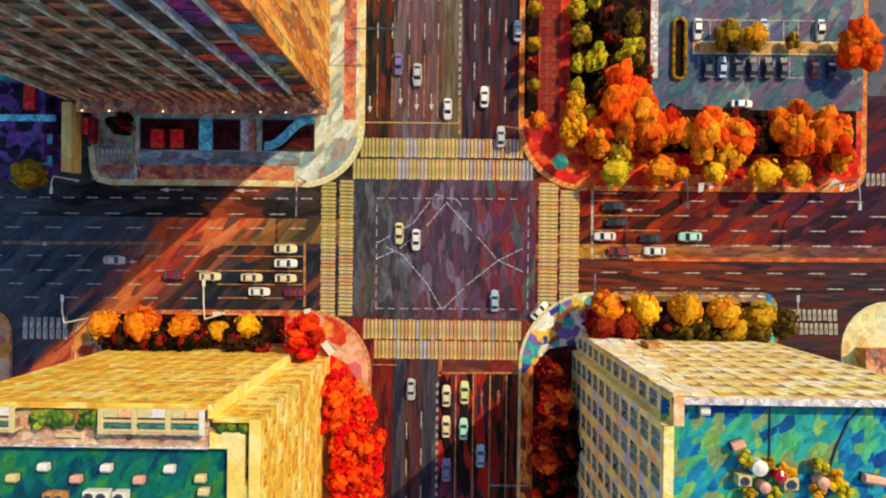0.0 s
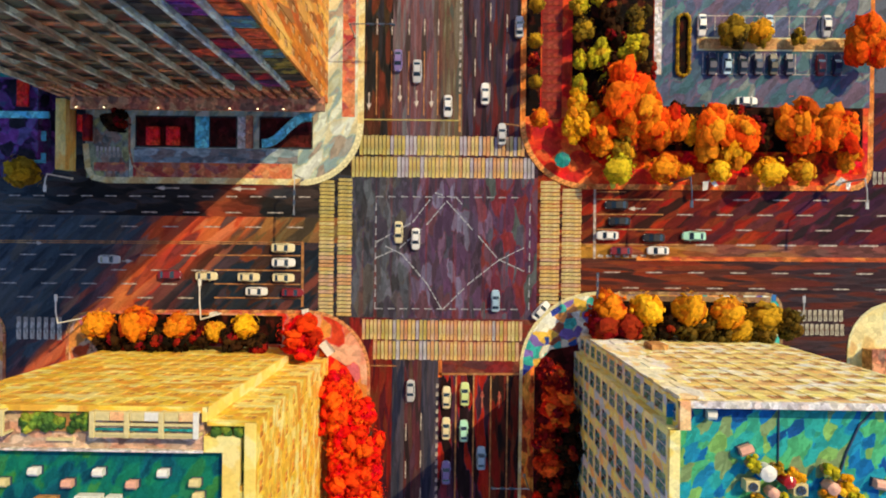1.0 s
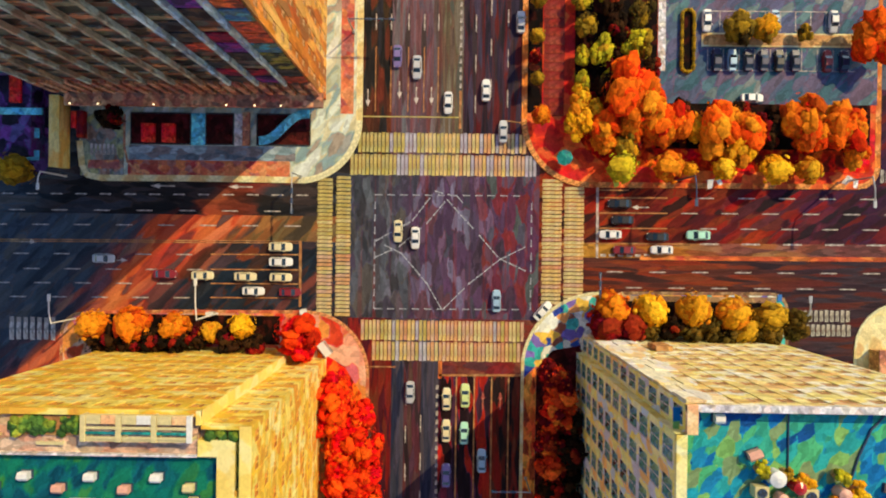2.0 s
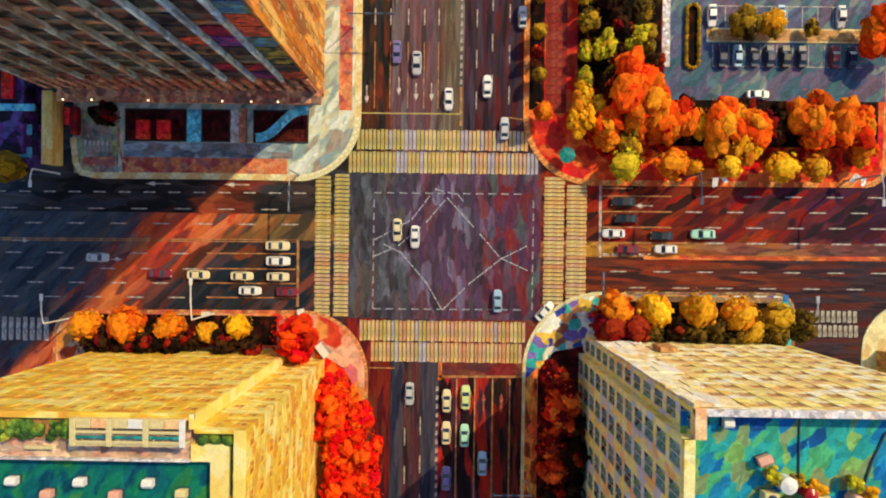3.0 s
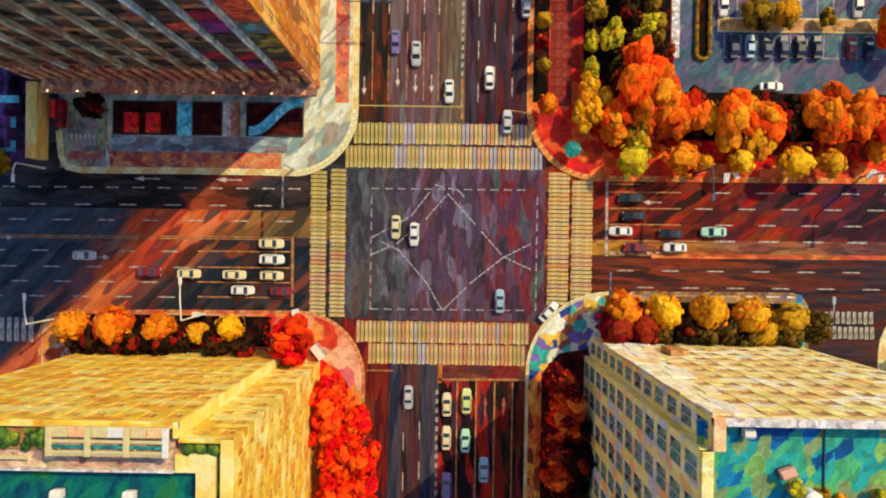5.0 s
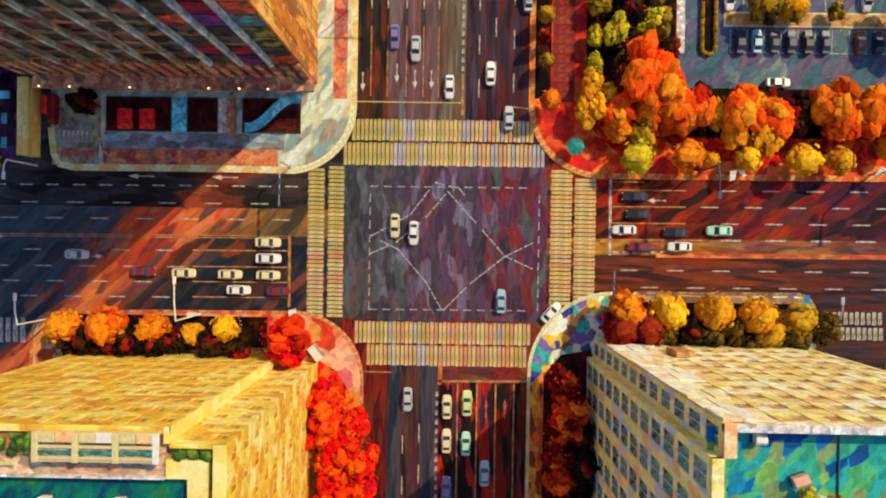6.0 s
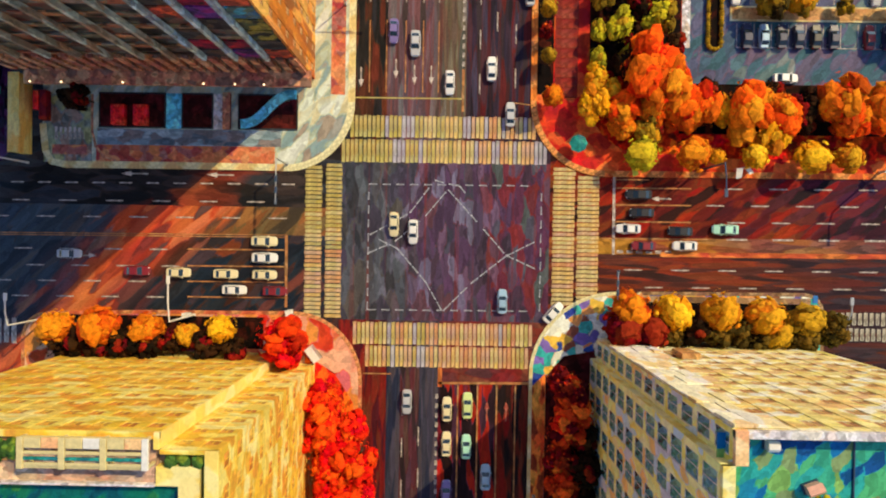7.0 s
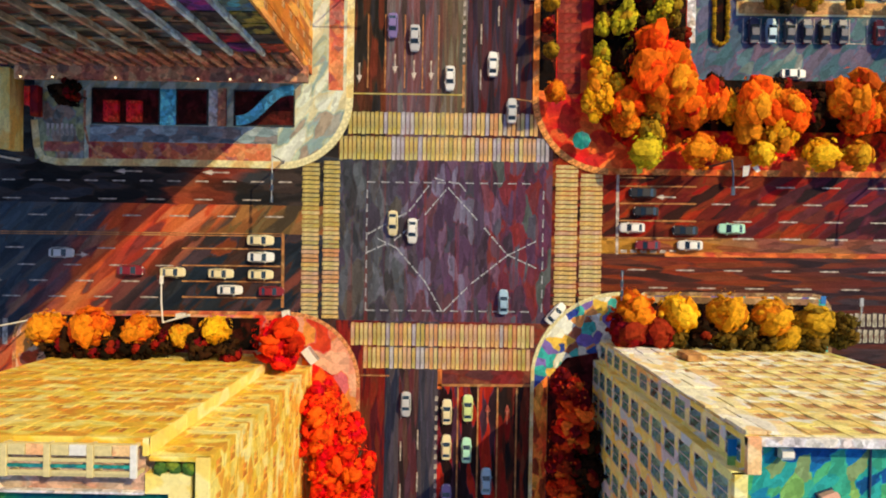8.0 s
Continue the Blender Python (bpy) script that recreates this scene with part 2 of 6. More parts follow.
M_STRIPE = strokes("crossing_paint", [(0.58, 0.42, 0.16), (0.62, 0.43, 0.14), (0.58, 0.46, 0.24), (0.55, 0.48, 0.2), (0.62, 0.38, 0.16), (0.66, 0.52, 0.24)], (1.8, 1.8, 2), 0.7, bump=0.05, facet=0.18, each=0.55)
M_STRIPE_Y = strokes("yellow_crossing_paint", [(0.46, 0.37, 0.09), (0.5, 0.38, 0.12), (0.42, 0.38, 0.16), (0.55, 0.46, 0.14), (0.46, 0.33, 0.10)], (1.8, 1.8, 2), 0.7, bump=0.05, facet=0.18, each=0.55)
M_STRIPE_L = strokes("lilac_crossing_paint", [(0.36, 0.33, 0.44), (0.44, 0.44, 0.5), (0.36, 0.36, 0.34), (0.38, 0.34, 0.44), (0.48, 0.46, 0.46)], (1.8, 1.8, 2), 0.7, bump=0.05, facet=0.18, each=0.6)
M_STRIPE_O = strokes("orange_crossing_paint", [(0.56, 0.28, 0.12), (0.58, 0.34, 0.16), (0.54, 0.24, 0.16), (0.58, 0.4, 0.17), (0.54, 0.36, 0.26)], (1.8, 1.8, 2), 0.7, bump=0.05, facet=0.18, each=0.6)
M_LINE = strokes("road_paint", [(0.48, 0.42, 0.38), (0.56, 0.52, 0.48), (0.4, 0.33, 0.28)], (1.5, 1.5, 1), 0.65, bump=0.05)
M_STRIPE_D = strokes("dull_crossing_paint", [(0.36, 0.33, 0.27), (0.3, 0.28, 0.25), (0.42, 0.37, 0.28)], (1.5, 1.5, 1), 0.7, bump=0.05, each=0.5)
M_KERB_BROWN = strokes("brown_kerb_stone", [(0.3, 0.17, 0.08), (0.4, 0.25, 0.12), (0.22, 0.12, 0.08), (0.36, 0.26, 0.16)], (2.5, 2.5, 1), 0.75)
M_LINE_Y = strokes("yellow_road_paint", [(0.42, 0.2, 0.07), (0.36, 0.16, 0.06), (0.46, 0.27, 0.12)], (2.5, 2.5, 1), 0.65, bump=0.05)
M_LINE_WORN = strokes("worn_red_line", [(0.42, 0.12, 0.08), (0.34, 0.07, 0.05), (0.46, 0.2, 0.14)], (0.8, 0.8, 1), 0.8)
M_LINE_B = strokes("bluish_worn_road_paint", [(0.34, 0.38, 0.46), (0.46, 0.48, 0.54), (0.24, 0.26, 0.32)], (1.5, 1.5, 1), 0.65, bump=0.05)
M_LINE_OR = strokes("vivid_orange_road_paint", [(0.55, 0.13, 0.03), (0.6, 0.2, 0.05), (0.42, 0.07, 0.03)], (4, 1.5, 1), 0.65, bump=0.05)
M_KERB = strokes("kerb_stone", [(0.72, 0.6, 0.26), (0.76, 0.68, 0.36), (0.62, 0.42, 0.18), (0.7, 0.7, 0.46)], (3, 3, 1), 0.75, facet=0.15)
M_KERB_ROSE = strokes("rose_kerb_stone", [(0.6, 0.2, 0.09), (0.66, 0.34, 0.12), (0.5, 0.12, 0.05)], (2, 2, 1), 0.75)
M_KERB_RED = strokes("red_kerb_stone", [(0.7, 0.22, 0.04), (0.75, 0.34, 0.08), (0.6, 0.12, 0.03), (0.72, 0.3, 0.1)], (2.5, 2.5, 1), 0.75)
M_PAVE_NW = strokes("paving_pale", [(0.38, 0.42, 0.28), (0.58, 0.64, 0.54), (0.24, 0.37, 0.4), (0.62, 0.55, 0.32), (0.44, 0.56, 0.5), (0.34, 0.28, 0.22), (0.62, 0.66, 0.6)], (1.6, 3.8, 1), 0.7, turn=-32, blend=0.35, fine=0.12, facet=0.2)
M_PAVE_NE = strokes("paving_red", [(0.7, 0.035, 0.012), (0.75, 0.11, 0.025), (0.42, 0.02, 0.016), (0.78, 0.2, 0.045), (0.6, 0.05, 0.02)], (2.4, 2.2, 1), 0.75, blend=0.2, facet=0.25)
M_PAVE_SW = strokes("paving_rose", [(0.7, 0.16, 0.08), (0.72, 0.32, 0.2), (0.6, 0.05, 0.02), (0.72, 0.4, 0.26), (0.6, 0.14, 0.16), (0.72, 0.26, 0.06)], (2.6, 2.6, 1), 0.75, blend=0.15, facet=0.2, fine=0.15, hard=True)
M_PAVE_SE = strokes("paving_mixed", [(0.78, 0.5, 0.08), (0.04, 0.4, 0.4), (0.74, 0.76, 0.66), (0.03, 0.07, 0.36), (0.06, 0.42, 0.4), (0.3, 0.1, 0.06), (0.2, 0.14, 0.48), (0.74, 0.78, 0.74), (0.7, 0.3, 0.1)], (1.9, 1.9, 1), 0.7, facet=0.25, blend=0.05, fine=0.12, hard=True)
M_LEAFLITTER = strokes("fallen_red_leaves", [(0.8, 0.04, 0.006), (0.6, 0.022, 0.006), (0.85, 0.16, 0.014), (0.2, 0.02, 0.008)], (1.3, 1.3, 1), 0.9, bump=0.5)
M_REDBRICK = strokes("red_brick_paving", [(0.52, 0.12, 0.06), (0.6, 0.26, 0.12), (0.38, 0.06, 0.05), (0.34, 0.16, 0.15), (0.62, 0.2, 0.08)], (1.5, 1.3, 1), 0.75, blend=0.25, facet=0.25)
M_BLUEPAVE = strokes("blue_grey_paving", [(0.16, 0.24, 0.3), (0.3, 0.4, 0.46), (0.1, 0.14, 0.18), (0.24, 0.2, 0.2), (0.36, 0.44, 0.5)], (2.6, 1.2, 1), 0.7, blend=0.25, facet=0.25)
M_PALESTONE = strokes("pale_coping_stone", [(0.62, 0.56, 0.6), (0.7, 0.66, 0.6), (0.6, 0.5, 0.42), (0.66, 0.66, 0.7)], (1.2, 1.2, 1), 0.7)
M_TEAL = strokes("teal_metal_roofing", [(0.02, 0.24, 0.22), (0.03, 0.34, 0.3), (0.02, 0.16, 0.2)], (1.5, 1.5, 1.5), 0.5)
M_VERGE = strokes("orange_leaf_verge", [(0.85, 0.22, 0.03), (0.75, 0.12, 0.03), (0.85, 0.36, 0.06), (0.3, 0.06, 0.02)], (1.1, 2.4, 1), 0.8, facet=0.3, blend=0.2)
# Nearly black: the shade under the trees is put into the soil colour.
M_SOIL = strokes("shade_black_soil", [(0.006, 0.003, 0.002), (0.02, 0.005, 0.003), (0.005, 0.003, 0.003), (0.06, 0.010, 0.005)], (1.5, 1.5, 1), 0.9, bump=0.5)
M_LOT = strokes("car_park_surface", [(0.06, 0.10, 0.18), (0.07, 0.17, 0.19), (0.13, 0.085, 0.14), (0.08, 0.10, 0.2), (0.2, 0.22, 0.22), (0.04, 0.11, 0.15)], (1.6, 3.6, 1), 0.6, turn=-40, warp=0.5, facet=0.25)
M_SLAB = strokes("rose_slab", [(0.24, 0.04, 0.03), (0.14, 0.022, 0.022), (0.3, 0.065, 0.04), (0.27, 0.03, 0.018)], (1.6, 1.2, 1), 0.75, facet=0.25, each=0.5)
M_BARK = plain("bark", (0.07, 0.035, 0.02), 0.9, vary=0.3)
M_STEEL = plain("grey_steel", (0.45, 0.46, 0.46), 0.4, 0.6)
M_DARKSTEEL = plain("dark_blue_steel", (0.05, 0.08, 0.14), 0.45, 0.4)
M_TYRE = plain("tyre_rubber", (0.015, 0.015, 0.016), 0.85)
M_RIM = plain("alloy_rim", (0.5, 0.5, 0.52), 0.3, 0.9)
M_GLASS_CAR = plain("car_glass", (0.02, 0.035, 0.05), 0.08, 0.0, 0.5, vary=0.02)
M_LAMP_W = plain("headlamp_lens", (0.8, 0.8, 0.76), 0.15)
M_LAMP_R = plain("tail_lamp_lens", (0.4, 0.01, 0.01), 0.2)
M_TRIM = plain("dark_trim", (0.02, 0.02, 0.022), 0.6)
M_WALL_SW = strokes("yellow_tile_cladding", [(0.78, 0.46, 0.06), (0.82, 0.6, 0.12), (0.72, 0.34, 0.05), (0.84, 0.68, 0.16), (0.82, 0.72, 0.28), (0.8, 0.52, 0.05)], (3.6, 2.6, 1.5), 0.6, bump=0.06, facet=0.16, fine=0.1, warp=0.45)
M_GOLDGLASS = strokes("golden_window_glass", [(0.8, 0.44, 0.06), (0.76, 0.32, 0.05), (0.84, 0.56, 0.1), (0.74, 0.26, 0.04)], (3, 3, 3), 0.3, bump=0.01, coat=0.15, spec=0.3, each=0.5)
M_TERRACE = strokes("pinkish_terrace_tile", [(0.6, 0.36, 0.25), (0.55, 0.28, 0.2), (0.68, 0.5, 0.34), (0.5, 0.38, 0.3)], (2.4, 1.4, 1), 0.7, blend=0.4)
M_WALL_SE = strokes("cream_cladding", [(0.8, 0.68, 0.3), (0.78, 0.56, 0.16), (0.84, 0.82, 0.6), (0.74, 0.5, 0.26), (0.84, 0.76, 0.36), (0.82, 0.82, 0.72), (0.82, 0.72, 0.2)], (2.6, 2.0, 1.6), 0.6, bump=0.08, facet=0.2, fine=0.15, warp=0.5)
M_PIER_SE = strokes("patched_render", [(0.88, 0.84, 0.26), (0.92, 0.9, 0.5), (0.66, 0.66, 0.74), (0.92, 0.78, 0.16), (0.6, 0.76, 0.84), (0.94, 0.6, 0.2), (0.86, 0.9, 0.36), (0.94, 0.88, 0.4), (0.92, 0.82, 0.28)], (1.9, 1.7, 2.6), 0.65, bump=0.05, facet=0.1, fine=0.08, hard=True)
M_RETURN = strokes("yellow_olive_render", [(0.82, 0.66, 0.16), (0.84, 0.76, 0.3), (0.74, 0.56, 0.12), (0.82, 0.78, 0.42)], (1.5, 1.5, 3), 0.6, bump=0.05, facet=0.12, fine=0.1)
M_PEACH = strokes("peach_coping_render", [(0.86, 0.56, 0.26), (0.88, 0.66, 0.36), (0.84, 0.46, 0.22)], (1.5, 1.5, 1), 0.6, bump=0.04, facet=0.12)
M_SPAN_BROWN = strokes("brown_spandrel", [(0.5, 0.26, 0.09), (0.42, 0.2, 0.07), (0.55, 0.33, 0.12)], (1.5, 1.5, 1.5), 0.6)
M_CONC = strokes("concrete", [(0.3, 0.26, 0.22), (0.36, 0.31, 0.26), (0.26, 0.24, 0.24)], (3, 3, 3), 0.8)
M_DARKGLASS = strokes("dark_window_glass", [(0.12, 0.28, 0.42), (0.24, 0.42, 0.2), (0.03, 0.05, 0.07), (0.2, 0.4, 0.52), (0.09, 0.32, 0.22), (0.04, 0.07, 0.07), (0.42, 0.46, 0.18)], (1.0, 1.0, 1.6), 0.25, bump=0.01, coat=0.2, spec=0.4, each=0.3)
M_WARMGLASS = strokes("bronze_window_glass", [(0.6, 0.32, 0.12), (0.52, 0.25, 0.10), (0.66, 0.42, 0.2), (0.48, 0.26, 0.12)], (2, 2, 2), 0.3, bump=0.01, coat=0.15, spec=0.3, each=0.5)
M_AMBERGLASS = strokes("amber_window_glass", [(0.72, 0.32, 0.05), (0.55, 0.2, 0.04), (0.8, 0.5, 0.08), (0.7, 0.26, 0.04)], (3, 3, 3), 0.3, bump=0.01, coat=0.15, spec=0.3, each=0.5)
M_CORNERPALE = strokes("pale_faceted_cladding", [(0.85, 0.82, 0.6), (0.84, 0.7, 0.3), (0.82, 0.8, 0.78), (0.84, 0.6, 0.34)], (2.2, 2.2, 3.5), 0.55, bump=0.06, facet=0.15)
# Brighter than the tiles: sun on the corner is put into the colour.
M_CORNER = strokes("sunlit_yellow_render", [(0.86, 0.7, 0.2), (0.86, 0.76, 0.34), (0.85, 0.64, 0.14)], (2, 2, 3), 0.4, bump=0.02, facet=0.06, fine=0.06)
M_DECK_SW = strokes("teal_roof_coating", [(0.003, 0.06, 0.10), (0.005, 0.10, 0.15), (0.004, 0.12, 0.12), (0.005, 0.15, 0.12), (0.008, 0.18, 0.11), (0.035, 0.2, 0.06)], (1.4, 2.6, 1), 0.55, turn=-30, warp=0.6, facet=0.2, blend=0.4, ordered=True)
M_DECK_SE = strokes("patched_teal_roof_coating", [(0.008, 0.08, 0.28), (0.008, 0.15, 0.4), (0.014, 0.23, 0.43), (0.016, 0.3, 0.42), (0.025, 0.34, 0.34), (0.04, 0.36, 0.26), (0.07, 0.4, 0.18), (0.2, 0.42, 0.12), (0.2, 0.3, 0.14)], (1.2, 2.0, 1), 0.5, turn=-32, warp=0.5, facet=0.25, blend=0.1, ordered=True, fine=0.1, hard=True)
M_GREEN = strokes("hedge_leaf", [(0.07, 0.16, 0.025), (0.2, 0.28, 0.03), (0.04, 0.10, 0.025), (0.4, 0.36, 0.04)], (1.3, 1.3, 1.3), 0.8, bump=0.4)
M_FIN = strokes("pale_fin_metal", [(0.5, 0.68, 0.74), (0.6, 0.74, 0.72), (0.42, 0.58, 0.74), (0.4, 0.46, 0.42), (0.62, 0.7, 0.56)], (1.5, 1.5, 3), 0.5)
M_FIN_WARM = strokes("warm_fin_metal", [(0.48, 0.52, 0.4), (0.42, 0.34, 0.22), (0.6, 0.66, 0.54), (0.32, 0.26, 0.18), (0.52, 0.56, 0.44), (0.46, 0.28, 0.16)], (1.5, 1.5, 3), 0.5)
M_TOWERGLASS = strokes("tower_glass", [(0.07, 0.08, 0.055), (0.18, 0.10, 0.06), (0.02, 0.02, 0.016), (0.2, 0.04, 0.03), (0.08, 0.13, 0.13), (0.13, 0.14, 0.09), (0.014, 0.014, 0.012)], (2.2, 3, 1.6), 0.3, bump=0.03, coat=0.15, spec=0.3)
M_TOWERSPAN = strokes("tower_spandrel", [(0.25, 0.19, 0.10), (0.46, 0.19, 0.08), (0.2, 0.2, 0.13), (0.4, 0.13, 0.07), (0.22, 0.25, 0.22), (0.07, 0.055, 0.04), (0.55, 0.27, 0.12)], (2.4, 3, 1.3), 0.5, blend=0.2)
M_TOWERORANGE = strokes("orange_stone_cladding", [(0.66, 0.24, 0.03), (0.7, 0.35, 0.06), (0.48, 0.12, 0.025), (0.7, 0.28, 0.08), (0.32, 0.15, 0.05), (0.72, 0.4, 0.11)], (2.0, 2.0, 6.0), 0.6, bump=0.08, facet=0.22, blend=0.2)
M_BRICKRED = strokes("brown_red_stone", [(0.6, 0.26, 0.13), (0.68, 0.4, 0.22), (0.48, 0.16, 0.10), (0.26, 0.15, 0.11)], (1.4, 1.4, 1.6), 0.7)
M_CYAN = strokes("pale_cyan_paving", [(0.16, 0.66, 0.82), (0.26, 0.8, 0.88), (0.12, 0.5, 0.72)], (1.5, 1.5, 1), 0.6)
# Near-black red: shade lying over the planting is put into the colour.
M_BED = strokes("shade_dark_groundcover", [(0.06, 0.006, 0.006), (0.09, 0.01, 0.01), (0.03, 0.005, 0.005)], (1.6, 1.6, 1), 0.85, bump=0.4)
M_RED = strokes("red_lacquer", [(0.9, 0.03, 0.02), (0.92, 0.06, 0.04), (0.8, 0.02, 0.015)], (0.8, 0.8, 0.8), 0.5)
M_AMBER = strokes("amber_render", [(0.98, 0.66, 0.18), (0.98, 0.74, 0.26), (0.97, 0.56, 0.12)], (1.5, 3, 1), 0.7, facet=0.12)
M_SALMON = plain("salmon_painted_metal", (0.7, 0.36, 0.26), 0.5)
M_WHITE = plain("white_painted_metal", (0.75, 0.73, 0.68), 0.5)
M_CREAM = plain("cream_painted_metal", (0.66, 0.55, 0.26), 0.55)
M_PURPLE = strokes("purple_roofing", [(0.14, 0.03, 0.2), (0.2, 0.05, 0.26), (0.035, 0.02, 0.06), (0.08, 0.09, 0.22), (0.02, 0.016, 0.026)], (2, 2, 2), 0.6)
M_LIMESAIL = plain("lime_canvas", (0.5, 0.6, 0.06), 0.7)
M_SIGNBLUE = plain("blue_sign_paint", (0.02, 0.16, 0.5), 0.4)
M_BULB = plain("lamp_glow", (1.0, 0.75, 0.4), 0.4, glow=3.0)

PANEL_MATS = [strokes(n, c, (1.4, 2, 1.1), 0.4, warp=0.5, facet=0.35) for n, c in (("maroon_panel", [(0.48, 0.019, 0.048), (0.192, 0.016, 0.048), (0.032, 0.019, 0.024)]), ("violet_panel", [(0.32, 0.032, 0.224), (0.16, 0.048, 0.32), (0.048, 0.024, 0.08)]), ("teal_panel", [(0.064, 0.384, 0.544), (0.048, 0.16, 0.32), (0.16, 0.224, 0.096)]), ("olive_panel", [(0.32, 0.272, 0.048), (0.064, 0.096, 0.048), (0.019, 0.022, 0.019)]), ("rust_panel", [(0.8, 0.144, 0.048), (0.48, 0.08, 0.048), (0.128, 0.048, 0.032)]), ("slate_panel", [(0.048, 0.056, 0.064), (0.128, 0.08, 0.048), (0.016, 0.016, 0.019)]))]

# ---- mesh helpers ----


def box(bm, x0, x1, y0, y1, z0, z1, m=None):
    v = [bm.verts.new(p) for p in ((x0, y0, z0), (x1, y0, z0), (x1, y1, z0), (x0, y1, z0), (x0, y0, z1), (x1, y0, z1), (x1, y1, z1), (x0, y1, z1))]
    if m:
        for q in v:
            q.co = m @ q.co
    for f in ((3, 2, 1, 0), (4, 5, 6, 7), (0, 1, 5, 4), (1, 2, 6, 5), (2, 3, 7, 6), (3, 0, 4, 7)):
        bm.faces.new([v[i] for i in f])
    return v


def bevelled(bm, width, segments=1):
    bmesh.ops.bevel(bm, geom=bm.edges[:], offset=width, segments=segments, affect="EDGES", profile=0.6)
    return bm


def boxes(*rows):
    bm = bmesh.new()
    for r in rows:
        box(bm, *r)
    return bm


def prism(points, z0, z1):
    """An upright slab over an outline that runs counter-clockwise."""
    bm = bmesh.new()
    lo, hi = [bm.verts.new((x, y, z0)) for x, y in points], [bm.verts.new((x, y, z1)) for x, y in points]
    bm.faces.new(hi)
    bm.faces.new(lo[::-1])
    for i in range(len(points)):
        j = (i + 1) % len(points)
        bm.faces.new((lo[i], lo[j], hi[j], hi[i]))
    bm.normal_update()
    bmesh.ops.triangulate(bm, faces=[f for f in bm.faces if len(f.verts) > 4])
    return bm


def tube(bm, a, b, r0, r1, n=8):
    a, b = Vector(a), Vector(b)
    q = (b - a).to_track_quat("Z", "Y")
    rings = [[bm.verts.new(p + q @ Vector((r * math.cos(2 * math.pi * i / n), r * math.sin(2 * math.pi * i / n), 0))) for i in range(n)] for p, r in ((a, r0), (b, r1))]
    for i in range(n):
        bm.faces.new((rings[0][i], rings[0][(i + 1) % n], rings[1][(i + 1) % n], rings[1][i]))
    bm.faces.new(rings[0][::-1])
    bm.faces.new(rings[1])
    return bm


def tubes(*rows):
    bm = bmesh.new()
    for r in rows:
        tube(bm, *r)
    return bm


def mesh_of(name, bm, material, smooth=False):
    me = bpy.data.meshes.new(name)
    bmesh.ops.recalc_face_normals(bm, faces=bm.faces[:])
    bm.to_mesh(me)
    bm.free()
    for m in material if isinstance(material, (list, tuple)) else (material,):
        me.materials.append(m)
    if smooth:
        me.polygons.foreach_set("use_smooth", [True] * len(me.polygons))
    return me


def part(name, bm, material, parent=None, label="", smooth=False):
    ob = new(name, bm if isinstance(bm, bpy.types.Mesh) else mesh_of(name, bm, material, smooth))
    ob.parent = parent
    return tagged(ob, label)


def thing(name, at=(0, 0, 0), turn=0.0, label="", category="", group="", kind=""):
    ob = new(name)
    ob.matrix_basis = pose(*at, 0, 0, turn)
    ob.empty_display_size = 0.3
    return tagged(ob, label, category, group, kind)


def loft(sections):
    """A closed shell through rings of points."""
    bm = bmesh.new()
    rings = [[bm.verts.new(p) for p in s] for s in sections]
    n = len(rings[0])
    for a, b in zip(rings, rings[1:]):
        for i in range(n):
            bm.faces.new((a[i], a[(i + 1) % n], b[(i + 1) % n], b[i]))
    bm.faces.new(rings[0][::-1])
    bm.faces.new(rings[-1])
    return bm


def arc(cx, cy, r, a0, a1, n=10):
    return [(cx + r * math.cos(radians(a0 + (a1 - a0) * i / n)), cy + r * math.sin(radians(a0 + (a1 - a0) * i / n))) for i in range(n + 1)]


def setting(name, bm, material, label, category):
    return tagged(part(name, bm, material), label, category, "", "structure")


# ---- ground, roads, pavements ----
EW_TURN = 0.34
setting("ground", boxes((-2500, 2500, -2500, 2500, -0.5, -0.03)), M_GROUND, "broad grey-brown city ground reaching the horizon", "ground")
setting("road_west", boxes((-400, -17.5, -26, 0.9, -0.03, 0)), M_ASPH_W, "slate asphalt lanes with the sunlit band coloured in rust-red", "road")
setting("road_west_exit", boxes((-400, -17.5, 0.9, 5.6, -0.03, 0)), M_ASPH_MIX, "slate asphalt lane with a sunlit rust band coloured in, leaving the crossing", "road")
setting("road_west_outer_lanes", boxes((-400, -17.5, 5.6, 30, -0.03, 0)), M_ASPH_WN, "asphalt lanes along the kerb, coloured near-black for shade", "road")
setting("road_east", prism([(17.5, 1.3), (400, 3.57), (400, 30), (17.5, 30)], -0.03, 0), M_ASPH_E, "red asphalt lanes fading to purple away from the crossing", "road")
setting("road_east_centre_lane", prism([(17.5, -1.4), (400, 0.87), (400, 3.57), (17.5, 1.3)], -0.03, 0), M_MEDIAN, "ochre asphalt lane along the middle of the road", "road")
setting("road_east_exit", prism([(17.5, -26), (400, -26), (400, 0.87), (17.5, -1.4)], -0.03, 0), M_ASPH_ES, "brown-red asphalt lanes leaving the crossing", "road")
setting("road_north", boxes((-9.9, 3.2, 13.5, 400, -0.03, 0)), M_ASPH_N, "lilac-brown asphalt lanes with car light trails coloured in", "road")
setting("road_north_turning_lane", boxes((-17.5, -9.9, 13.5, 400, -0.03, 0)), M_ASPH_NW, "near-black asphalt turning lanes", "road")
setting("road_north_exit", boxes((3.2, 17.5, 13.5, 400, -0.03, 0)), M_ASPH_NE, "dark purple asphalt lanes with red car light trails coloured in", "road")
setting("road_south_waiting_box", boxes((-0.6, 17.5, -23.3, -13, -0.03, 0)), M_ASPH_BOX, "maroon-brown asphalt before the stop line", "road")
